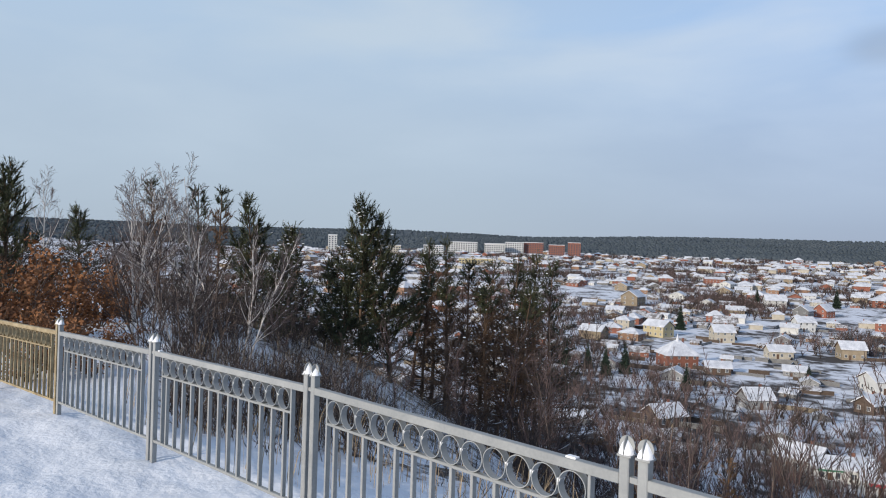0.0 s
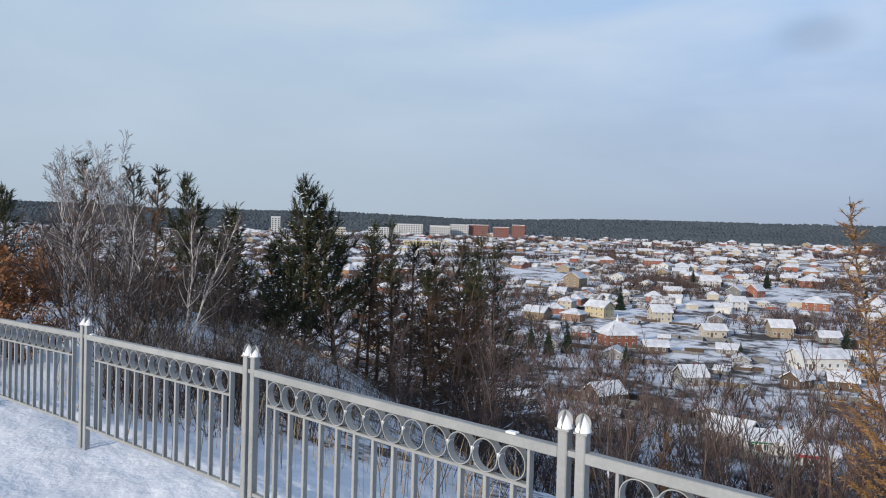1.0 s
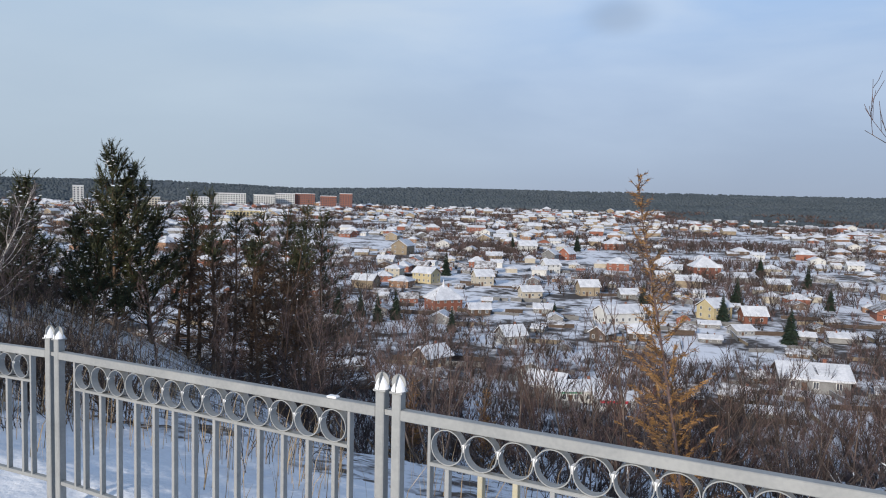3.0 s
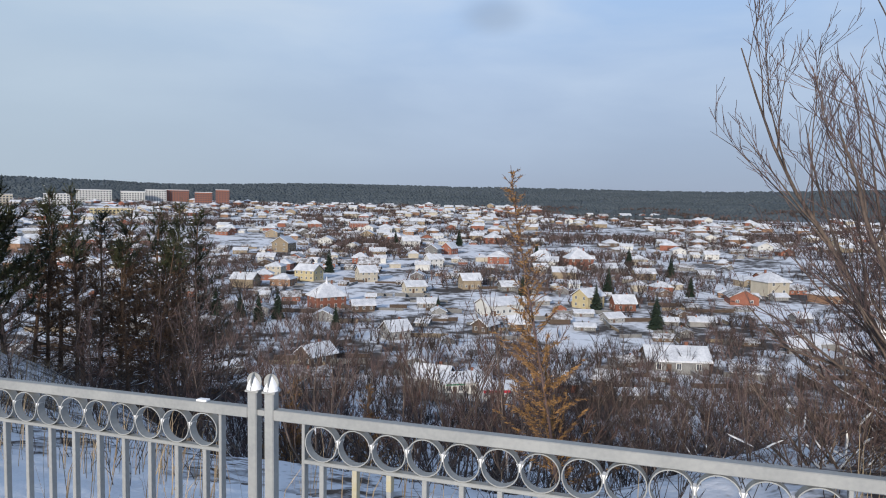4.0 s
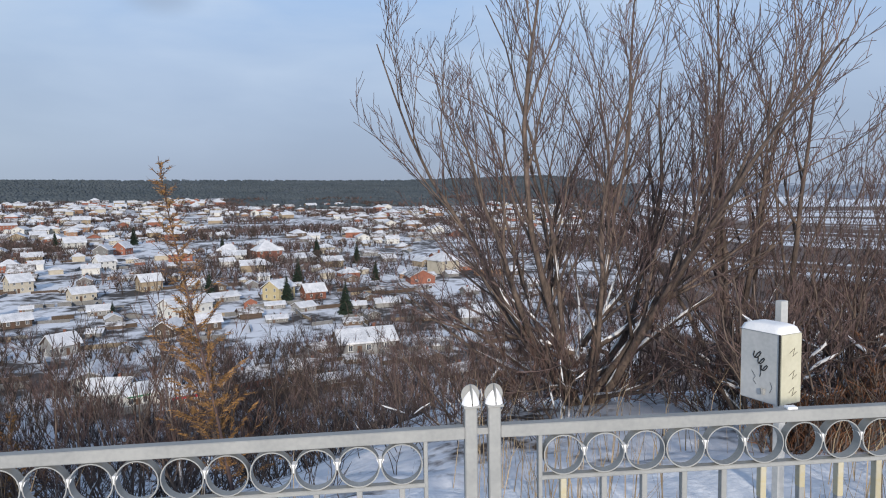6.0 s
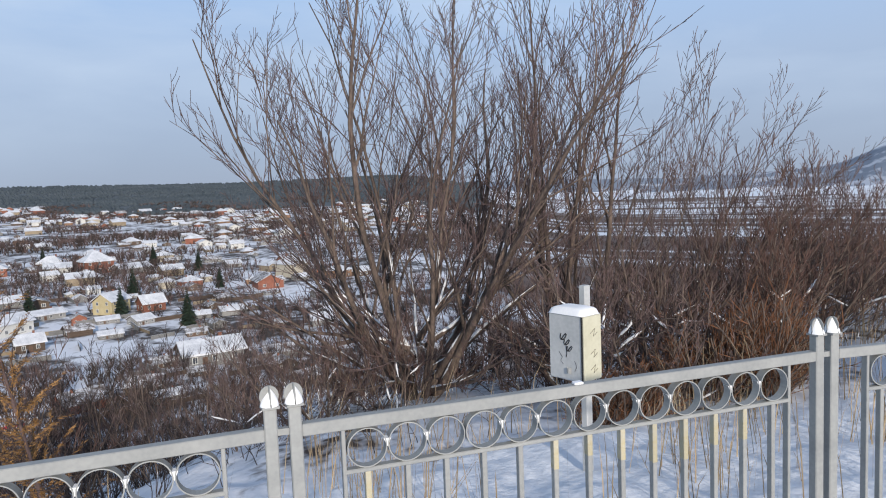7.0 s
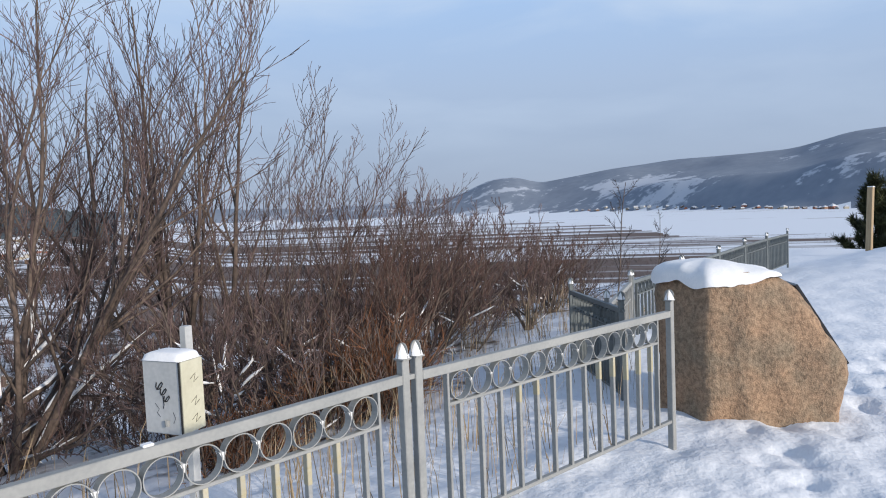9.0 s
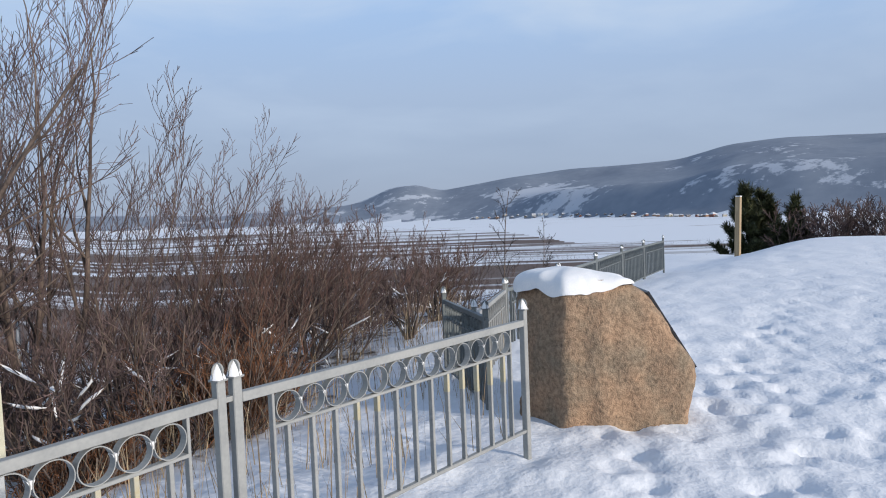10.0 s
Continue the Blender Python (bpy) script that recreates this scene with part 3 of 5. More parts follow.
# the nook beside the boulder and the railing that runs on behind it
fence_panel((7.62, 0.72), (8.86, 2.08), 0.86, 0.80, KIT_DARK, "grey metal fence panel turning towards the valley", 41, near=False)
LINE = [((8.02, 1.12), 0.80), ((9.95, 1.95), 0.79), ((12.15, 2.35), 0.78), ((14.4, 2.75), 0.77), ((16.6, 3.15), 0.76), ((18.8, 3.5), 0.745), ((20.95, 3.75), 0.74)]
for i in range(6):
    fence_panel(LINE[i][0], LINE[i + 1][0], LINE[i][1], LINE[i + 1][1], KIT_DARK if i else KIT, "weathered grey metal fence panel on the snowy brow", 50 + i, near=False)


# ---- boulder, box and wooden post ----
BU, BV, B0 = Vector((0.6, -0.8, 0)), Vector((0.8, 0.6, 0)), Vector((7.40, 0.0, 0))
LEVELS = ((-0.25, -0.195, 1.005), (0.0, -0.195, 1.025), (0.12, -0.185, 1.055), (0.35, -0.175, 1.115), (0.46, -0.175, 1.095), (0.62, -0.185, 1.005), (0.8, -0.195, 0.895), (0.95, -0.205, 0.805), (1.05, -0.185, 0.725), (1.1, -0.135, 0.625), (1.13, -0.035, 0.505))


def boulder_outline(ul, ur, n=96):
    corners = [(0.09, 0.0), (ur - 0.05, 0.03), (ur, 0.12), (ur - 0.05, 0.62), (ur - 0.25, 0.74), (0.1, 0.76), (ul, 0.55), (ul + 0.01, 0.42)]
    pts = []
    m = len(corners)
    lens = [math.dist(corners[i], corners[(i + 1) % m]) for i in range(m)]
    total = sum(lens)
    for i in range(n):
        t = i / n * total
        k = 0
        while t > lens[k]:
            t -= lens[k]
            k += 1
        a, b = corners[k], corners[(k + 1) % m]
        pts.append(Vector((a[0] + (b[0] - a[0]) * t / lens[k], a[1] + (b[1] - a[1]) * t / lens[k])))
    for _ in range(3):
        pts = [(pts[i - 1] + pts[i] * 2 + pts[(i + 1) % n]) / 4 for i in range(n)]
    return pts


def build_boulder():
    rock = thing("boulder", Matrix.Translation(B0), "brown granite boulder with a thick snow cap", "boulder")
    g, n, rings = Geo(), 96, []
    zs = [-0.25 + i * 0.03 for i in range(47) if -0.25 + i * 0.03 <= 1.131]
    for z in zs:
        ul = lerp_table(z, [(q[0], q[1]) for q in LEVELS])
        ur = lerp_table(z, [(q[0], q[2]) for q in LEVELS])
        inset = max(0.0, z - 1.0) * 0.5
        for p in boulder_outline(ul, ur):
            c = Vector(((ul + ur) / 2, 0.38))
            p = c + (p - c) * (1 - inset)
            w = BU * p.x + BV * p.y
            w.z = z
            out = (BU * (p.x - c.x) + BV * (p.y - c.y)).normalized()
            amp = 0.034 * noise.noise(w * 2.3 + Vector((3, 1, 0))) + 0.022 * noise.noise(w * 6.0) + 0.012 * noise.noise(w * 15.0)
            amp += 0.06 * max(0, 0.40 - z) * abs(math.sin(p.x * 10.0 + 0.6))
            amp += 0.018 * noise.noise(Vector((p.x * 5.5, p.y * 5.5, z * 0.8)))
            g.v.append(w + out * amp)
    for i in range(len(zs) - 1):
        for k in range(n):
            o = i * n
            g.f.append((o + k, o + (k + 1) % n, o + n + (k + 1) % n, o + n + k))
            g.m.append(0)
    g.poly([g.v[(len(zs) - 1) * n + k].copy() for k in range(n)])
    part("stone", g, GRANITE, rock, smooth=True)
    s = Geo()                                        # the snow cap, thick towards the shady side
    rows, base = 12, boulder_outline(-0.225, 0.66)
    c = Vector((0.18, 0.40))
    for i in range(rows + 1):
        t = i / rows
        for k, p in enumerate(base):
            f = math.cos(t * math.pi / 2) ** 0.55 if t < 1 else 0.0
            q = c + (p - c) * (1.015 * f)
            thick = 0.17 - 0.07 * smooth01((q.x - 0.15) / 0.5)
            w = BU * q.x + BV * q.y
            lip = (0.03 * noise.noise(Vector((p.x * 6, p.y * 6, 2))) + 0.016 * noise.noise(Vector((p.x * 12, p.y * 12, 7)))) * (1 - t) + 0.05 * (1 - t) * smooth01((p.x - 0.2) / 0.5)
            hump = 0.020 * noise.noise(w * 4.0 + Vector((0, 0, 4))) + 0.005 * noise.noise(w * 14)
            w.z = 1.035 + lip + thick * math.sin(t * math.pi / 2) ** 0.8 + hump
            s.v.append(w)
    for i in range(rows):
        for k in range(96):
            o = i * 96
            s.f.append((o + k, o + (k + 1) % 96, o + 96 + (k + 1) % 96, o + 96 + k))
            s.m.append(0)
    part("snow_cap", s, SNOW_SMALL, rock, "thick rounded snow on top", smooth=True)
    a, b = Vector((0.77, 0, 1.0)), Vector((1.11, 0, 0.43))
    along = (b - a).normalized()
    mid = (a + b) / 2
    axis_x = (BU * along.x + Vector((0, 0, along.z))).normalized()
    axis_y = BV
    axis_z = axis_x.cross(axis_y)
    m = Matrix((axis_x, axis_y, axis_z)).transposed().to_4x4()
    m.translation = BU * mid.x + BV * 0.36 + Vector((0, 0, mid.z))
    part("plaque", bevel_box("plaque", (-0.35, -0.24, -0.012), (0.35, 0.24, 0.012), PLAQUE, 0.003), None, rock, "dark flat plaque on the sloping side", at=m)


build_boulder()


def build_box():
    face, side = Vector((0.929, 0.370, 0)), Vector((-0.370, 0.929, 0))
    m = Matrix((face, side, Vector((0, 0, 1)))).transposed().to_4x4()
    m.translation = Vector((3.972, 1.122, 0.60))       # the near lower edge of the cabinet
    box = thing("meter_box", m, "grey metal meter box with scribbles on a post", "meter box")
    w, dpt, h = 0.162, 0.25, 0.385
    part("body", bevel_box("body", (0.004, 0.006, 0), (w, dpt, h), BOXGREY, 0.006, 2), None, box)
    part("door", bevel_box("door", (0.006, -0.010, 0.008), (w - 0.004, 0.004, h - 0.006), BOXCREAM, 0.004, 1), None, box, "cream painted door")
    g = Geo()
    g.box((-0.001, 0.0, 0.004), (0.005, 0.007, h - 0.004))
    part("seam", g, INK, box, "dark gap beside the door")
    s, nx, ny = Geo(), 10, 14
    for i in range(nx + 1):
        for j in range(ny + 1):
            u, v = i / nx * 2 - 1, j / ny * 2 - 1
            dome = max(0.0, (1 - abs(u) ** 7) * (1 - abs(v) ** 5)) ** 0.5
            s.v.append(Vector(((u * 0.52 + 0.5) * w, (v * 0.52 + 0.5) * dpt, h - 0.004 + 0.042 * dome)))
    for i in range(nx):
        for j in range(ny):
            o = i * (ny + 1) + j
            s.f.append((o, o + ny + 1, o + ny + 2, o + 1))
            s.m.append(0)
    part("snow", s, SNOW_SMALL, box, "rounded snow on the lid", smooth=True)
    part("post", bevel_box("post", (0.290, 0.215, -1.1), (0.345, 0.260, h + 0.12), BOXGREY, 0.004), None, box)

    for z in (0.08, 0.30):
        part("bracket", bevel_box("bracket", (w - 0.002, 0.222, z), (0.293, 0.250, z + 0.03), BOXGREY, 0.003), None, box)

    def stroke(name, pts, r, cream=False):
        t = Geo()
        t.tube([Vector((p[0], -0.011, p[1])) if cream else Vector((0.0035, p[0], p[1])) for p in pts], [r] * len(pts), 5)
        part(name, t, INK, box, "black scribble in paint")

    for dy, dz, sc, r in ((0.140, 0.255, 0.9, 0.0035), (0.115, 0.225, 0.8, 0.0032), (0.095, 0.19, 0.75, 0.003)):
        pts = [(dy + sc * 0.026 * math.cos(a * 0.75 + 1.0), dz + sc * (0.030 * math.sin(a * 0.8) + 0.004 * a - 0.02)) for a in range(9)]
        stroke("scribble", pts, r)
    stroke("scribble", [(0.120, 0.20), (0.116, 0.155), (0.122, 0.135)], 0.0025)
    stroke("scribble", [(0.175, 0.16), (0.150, 0.13), (0.165, 0.11), (0.145, 0.09)], 0.0012)
    stroke("scribble", [(0.06, 0.12), (0.045, 0.09), (0.06, 0.06)], 0.0012)
    for z0 in (0.28, 0.16, 0.07):
        stroke("scribble", [(0.06, z0), (0.10, z0 + 0.025), (0.085, z0 - 0.02), (0.12, z0)], 0.0013, True)
    k = Geo()
    k.tube([Vector((0.001, 0.10, 0.075)), Vector((0.001, 0.10, 0.045))], [0.014, 0.012], 8)
    part("lock", k, PAINT, box, "small round lock")


build_box()


def build_wooden_post():
    x, y = 27.05, 3.37
    post = thing("wooden_post", Matrix.Translation((x, y, land_z(x, y))), "bare pale wooden post standing in snow", "post")
    me = bevel_box("shaft", (-0.11, -0.08, -0.3), (0.11, 0.08, 1.96), WOODPOST, 0.015)
    part("shaft", me, None, post).matrix_local = Matrix.Rotation(0.03, 4, "X")
    g = Geo()
    g.box((-0.11, -0.08, 1.955), (0.11, 0.08, 1.985))
    part("snow", g, SNOW_SMALL, post, "snow on the top").matrix_local = Matrix.Rotation(0.03, 4, "X")


build_wooden_post()


# ---- plants ----
def polar_at(az, d):
    a = radians(az)
    return CX - d * math.sin(a), CY + d * math.cos(a)


def foot(az, d, sink=0.0, turn=0.0, scale=1.0):
    x, y = polar_at(az, d)
    return Matrix.Translation((x, y, land_z(x, y) - sink)) @ Matrix.Rotation(turn, 4, "Z") @ Matrix.Diagonal((scale, scale, scale, 1))


def height_to(az, d, el):
    x, y = polar_at(az, d)
    return 1.73 + d * math.tan(radians(el)) - land_z(x, y)


def limb(g, p, d, length, r0, r1, rng, bend=0.12, rise=0.0, segs=5, sides=4, mi=0):
    """A wandering, tapering limb; returns its points and directions."""
    pts, dirs, rads = [p.copy()], [d.normalized()], [r0]
    d = d.normalized()
    for i in range(segs):
        d = (d + Vector((rng.gauss(0, bend), rng.gauss(0, bend), rng.gauss(0, bend) + rise))).normalized()
        pts.append(pts[-1] + d * length / segs)
        dirs.append(d)
        rads.append(r0 + (r1 - r0) * (i + 1) / segs)
    g.tube(pts, rads, sides, mi)
    return pts, dirs, rads


def at_len(pts, dirs, rads, t):
    f = t * (len(pts) - 1)
    i = min(int(f), len(pts) - 2)
    u = f - i
    return pts[i].lerp(pts[i + 1], u), dirs[i + 1], rads[i] + (rads[i + 1] - rads[i]) * u


def side_dir(d, angle, rng):
    a = d.orthogonal().normalized()
    a.rotate(Matrix.Rotation(rng.uniform(0, math.tau), 3, d))
    return (d * math.cos(angle) + a * math.sin(angle)).normalized()


def twiggy(g, pts, dirs, rads, length, count, depth, rng, angle=0.7, t0=0.25, rise=0.03, rmin=0.0028, bend=0.10):
    """Covers a limb with side shoots, and those with their own."""
    for i in range(count):
        t = t0 + (1 - t0) * (i + rng.random()) / count
        p, d, r = at_len(pts, dirs, rads, min(t, 0.99))
        ln = length * (1.15 - 0.6 * t) * rng.uniform(0.6, 1.3)
        q = limb(g, p, side_dir(d, angle * rng.uniform(0.6, 1.3), rng), ln, max(min(r * 0.6, 0.02), rmin), rmin * 0.7, rng, bend, rise, 3 if depth else 2, 3)
        if depth:
            twiggy(g, *q, ln * 0.42, max(3, int(count * 0.5)), depth - 1, rng, angle, 0.2, rise, rmin, bend)


def snow_on(g, pts, rads, rng, t0, t1):
    n = len(pts) - 1
    i0, i1 = int(t0 * n), max(int(t0 * n) + 2, int(t1 * n))
    sel = pts[i0:i1 + 1]
    if len(sel) < 2:
        return
    rr = [max(0.014, r * 0.9) for r in rads[i0:i1 + 1]]
    rr[0], rr[-1] = rr[0] * 0.3, rr[-1] * 0.3
    g.tube([p + Vector((0, 0, r * 0.75)) for p, r in zip(sel, rads[i0:i1 + 1])], rr, 5)


def big_shrub(name, base, stems, seed, label, height, lean=(0, 0), spread=0.75, twig=TWIG, per=12, snowy=0.5, depth=1, rbase=0.045, category="shrub", sub=0.34, arching=0):
    """Many stems fanning out from one foot."""
    rng = random.Random(seed)
    ob = thing(name, Matrix.Translation(base), label, category, "bare shrubs on the brow")
    wood, tw, sn = Geo(), Geo(), Geo()
    for i in range(stems):
        a = math.tau * (i + rng.random() * 0.8) / stems
        tilt = spread * (0.12 + 0.98 * rng.random() ** 0.75)
        d = Vector((math.cos(a) * math.sin(tilt) + lean[0], math.sin(a) * math.sin(tilt) + lean[1], math.cos(tilt)))
        ln = height * rng.uniform(0.7, 1.1) * (1.0 - 0.25 * tilt)
        foot = Vector((math.cos(a) * rng.uniform(0.03, 0.22), math.sin(a) * rng.uniform(0.03, 0.22), -0.15))
        r = rbase * rng.uniform(0.55, 1.15)
        q = limb(wood, foot, d, ln, r, 0.006, rng, 0.12, 0.02 + 0.055 * tilt, 10, 6)
        twiggy(tw, *q, ln * sub, per, depth, rng, 0.68, 0.16, 0.07)
        for k in range(rng.randint(2, 3)):
            p, dd, rr = at_len(*q, rng.uniform(0.12, 0.55))
            ln2 = ln * rng.uniform(0.35, 0.55)
            q2 = limb(wood, p, side_dir(dd, rng.uniform(0.35, 0.7), rng), ln2, rr * 0.65, 0.005, rng, 0.11, 0.07, 7, 5)
            twiggy(tw, *q2, ln2 * 0.4, max(5, per - 3), depth, rng, 0.68, 0.12, 0.07)
        if rng.random() < snowy:
            a0 = rng.uniform(0.05, 0.3)
            snow_on(sn, q[0], q[2], rng, a0, a0 + 0.2)
    for k in range(int(stems * snowy * 0.7)):       # low snowy side branches
        a = rng.uniform(0, math.tau)
        d = Vector((math.cos(a), math.sin(a), rng.uniform(0.15, 0.6)))
        q = limb(wood, Vector((0, 0, rng.uniform(0, 0.4))), d, height * rng.uniform(0.2, 0.38), rbase * 0.55, 0.006, rng, 0.24, 0.06, 8, 5)
        twiggy(tw, *q, 0.5, 6, 0, rng, 0.6, 0.3, 0.05)
        snow_on(sn, q[0], q[2], rng, rng.uniform(0.1, 0.4), rng.uniform(0.5, 0.8))
    for k in range(arching):                        # long limbs that arch outward
        a = math.tau * (k + rng.random() * 0.7) / arching
        d = Vector((math.cos(a), math.sin(a), rng.uniform(0.15, 0.75)))
        ln = height * rng.uniform(0.34, 0.52)
        q = limb(wood, Vector((math.cos(a) * 0.08, math.sin(a) * 0.08, rng.uniform(-0.1, 0.7))), d, ln, rbase * rng.uniform(0.4, 0.75), 0.005, rng, 0.2, 0.05, 10, 5)
        twiggy(tw, *q, ln * 0.36, 9, 1, rng, 0.75, 0.22, 0.08)
        p, dd, rr = at_len(*q, rng.uniform(0.3, 0.5))
        q2 = limb(wood, p, side_dir(dd, 0.6, rng), ln * 0.5, rr * 0.7, 0.004, rng, 0.2, 0.06, 7, 5)
        twiggy(tw, *q2, ln * 0.25, 6, 1, rng, 0.75, 0.15, 0.08)
        a0 = rng.uniform(0.02, 0.2)
        snow_on(sn, q[0], q[2], rng, a0, a0 + rng.uniform(0.3, 0.55))
    part("trunk", wood, BARK, ob, smooth=True)
    part("crown", tw, twig, ob)
    if sn.v:
        part("snow", sn, SNOW_SMALL, ob, "snow lying along the lower branches", smooth=True)
    return ob


def fan_shrub(name, base, seed, label, height, stems, lean=(0, 0), spread=0.7, bark=BARK, twig=TWIG, r0=0.045, kids=(8, 6, 4), snowy=0.6, arching=0, rmin=0.0031, category="shrub"):
    """Straight forking stems fanning out from one foot, with three orders of side branches."""
    rng = random.Random(seed)
    ob = thing(name, Matrix.Translation(base), label, category, "bare shrubs on the brow")
    wood, tw, sn = Geo(), Geo(), Geo()

    def grow(p, d, length, r, level, t0=0.22):
        q = limb(wood if level < 2 else tw, p, d, length, r, max(rmin * 0.8, r * 0.16), rng, (0.08, 0.10, 0.12, 0.12)[level], (0.015, 0.05, 0.07, 0.05)[level], (9, 6, 4, 2)[level], (6, 5, 3, 3)[level])
        if level < len(kids):
            n = kids[level]
            for i in range(n):
                t = t0 + (0.97 - t0) * (i + rng.random()) / n
                pp, dd, rr = at_len(*q, t)
                ln = length * rng.uniform(0.30, 0.56) * (1.15 - 0.6 * t)
                cd = (side_dir(dd, rng.uniform(0.40, 0.75), rng) + Vector((0, 0, 0.26))).normalized()
                grow(pp, cd, ln, max(rmin, rr * rng.uniform(0.45, 0.65)), level + 1, 0.18)
        return q

    for i in range(stems):
        a = i * 2.4 + seed + rng.gauss(0, 0.15)
        tilt = spread * math.sqrt((i + 0.5) / stems) * rng.uniform(0.88, 1.08)
        d = Vector((math.cos(a) * math.sin(tilt) + lean[0], math.sin(a) * math.sin(tilt) + lean[1], math.cos(tilt)))
        k = rng.uniform(0.03, 0.2) * min(1.0, height / 4)
        q = grow(Vector((math.cos(a) * k, math.sin(a) * k, -0.15)), d, height * rng.uniform(0.72, 1.0) * (1.05 - 0.25 * tilt), r0 * rng.uniform(0.6, 1.15), 0)
        if rng.random() < snowy:
            a0 = rng.uniform(0.05, 0.3)
            snow_on(sn, q[0], q[2], rng, a0, a0 + 0.25)
    for k in range(arching):                        # low limbs that reach outward under snow
        a = math.tau * (k + rng.random() * 0.7) / arching
        d = Vector((math.cos(a), math.sin(a), rng.uniform(0.2, 0.8)))
        q = grow(Vector((math.cos(a) * 0.08, math.sin(a) * 0.08, rng.uniform(-0.1, 0.6))), d, height * rng.uniform(0.30, 0.48), r0 * rng.uniform(0.4, 0.7), 1)
        a0 = rng.uniform(0.02, 0.2)
        snow_on(sn, q[0], q[2], rng, a0, a0 + rng.uniform(0.35, 0.6))
    part("trunk", wood, bark, ob, smooth=True)
    part("crown", tw, twig, ob)
    if sn.v:
        part("snow", sn, SNOW_SMALL, ob, "snow lying along the lower branches", smooth=True)
    return ob


def on_land(x, y, sink=0.0):
    return Vector((x, y, land_z(x, y) - sink))


fan_shrub("shrub", on_land(4.1, 5.2, -0.1), 3, "tall bare brown shrub with many stems and snow on lower branches", 5.2, 15, (0, 0), 0.74, r0=0.054, kids=(10, 7, 4), snowy=1.0, arching=24)
fan_shrub("shrub", on_land(6.1, 5.6, -0.2), 2, "tall bare shrub with reddish upright stems", 4.8, 7, (0.06, 0), 0.42, r0=0.042, kids=(10, 7, 3), snowy=0.5, arching=8)
for i, (x, y, h, ln) in enumerate(((6.7, 5.4, 4.1, 0.36), (7.8, 5.2, 3.5, 0.46), (9.0, 6.0, 3.1, 0.44), (8.2, 3.9, 2.1, 0.38), (10.2, 5.4, 2.3, 0.35), (11.6, 6.4, 2.2, 0.25), (6.3, 3.9, 2.0, 0.15), (7.2, 3.4, 1.6, 0.2), (5.2, 3.6, 1.5, 0), (12.8, 5.2, 1.6, 0.15), (10.6, 4.0, 1.3, 0.15), (14.5, 6.5, 1.7, 0.1), (9.2, 4.6, 1.9, 0.25))):
    fan_shrub("shrub", on_land(x, y, -0.1), 20 + i, "dense bare brown shrub leaning on the slope", h, 8, (ln, 0), 0.62, twig=(TWIG, TWIG_RED)[i % 2], r0=0.026, kids=(9, 6, 3), snowy=0.5, arching=5)
rng = random.Random(88)
TANGLE = []
for i in range(32):
    x = 4.8 + 11.5 * rng.random()
    y = edge_y(x) + rng.uniform(2.1, 6.0) + 0.12 * max(0, x - 8)
    sc = rng.uniform(0.65, 1.15)
    m = Matrix.Translation(on_land(x, y, 0.05)) @ Matrix.Rotation(rng.gauss(0, 0.5), 4, "Z") @ Matrix.Diagonal((sc, sc, sc, 1))
    if i < 5:
        TANGLE.append(fan_shrub("shrub", m.translation, 110 + i, "dense bare brown shrub in the thicket", 1.7, 8, (0.3, 0), 0.9, twig=(TWIG, TWIG_RED, TWIG)[i % 3], r0=0.016, kids=(6, 5, 2), snowy=0.8, arching=4))
    else:
        copy_thing(TANGLE[i % 5], m)
for i in range(18):
    x = rng.uniform(1.6, 6.0)
    y = edge_y(x) + rng.uniform(3.2, 6.5)
    sc = rng.uniform(0.55, 0.85)
    copy_thing(TANGLE[i % 5], Matrix.Translation(on_land(x, y, 0.05)) @ Matrix.Rotation(rng.uniform(0, 6.28), 4, "Z") @ Matrix.Diagonal((sc, sc, sc, 1)))
for i, (x, y, top) in enumerate(((6.40, 2.50, 0.66), (6.05, 2.70, 0.52), (6.85, 2.75, 0.50), (5.25, 2.50, 0.30), (4.90, 2.42, 0.26))):
    big_shrub("shrub", on_land(x, y, -0.02), 42, 60 + i, "low rust-red bush of fine upright stems", (top - land_z(x, y)) * 1.30, (0.05, 0), 0.38, RUSTY, per=9, snowy=0.0, depth=0, rbase=0.008)
big_shrub("shrub", on_land(6.0, 3.1, -0.05), 6, 71, "low bare shrub with snow along its bent branches", 1.5, (0.1, 0), 0.9, per=6, snowy=1.0, depth=0, rbase=0.016, arching=9)
big_shrub("shrub", on_land(5.2, 3.0, -0.05), 6, 72, "low bare shrub with snow along its bent branches", 1.5, (0, 0), 0.9, per=6, snowy=1.0, depth=0, rbase=0.018, arching=9)


# branching bushes that rise out of the slope
def slope_bushes():
    rng = random.Random(91)
    stock = []
    for i in range(15):
        az, d = rng.uniform(6, 40), rng.uniform(9.5, 17)
        h = height_to(az, d, rng.uniform(-10.5, -5.5))
        if i < 4:
            ob = fan_shrub("shrub", foot(az, d).translation, 300 + i, "slender bare bush rising from the slope", 2.6, 5, (0, 0), 0.62, twig=(TWIG_DARK, TWIG, TWIG_RED, TWIG)[i], r0=0.020, kids=(6, 5, 3), snowy=0.4)
            stock.append(ob)
        else:
            sc = max(0.5, h / 2.6)
            copy_thing(stock[i % 4], foot(az, d, 0.05, rng.uniform(0, 6.28), sc))
    for i in range(16):                             # a darker tangle west of the tall shrub
        az, d = rng.uniform(-6, 13), rng.uniform(8.0, 12.5)
        sc = max(0.35, height_to(az, d, rng.uniform(-13, -8)) / 2.6)
        copy_thing(stock[(0, 2, 3)[i % 3]], foot(az, d, 0.05, rng.uniform(0, 6.28), sc))


slope_bushes()


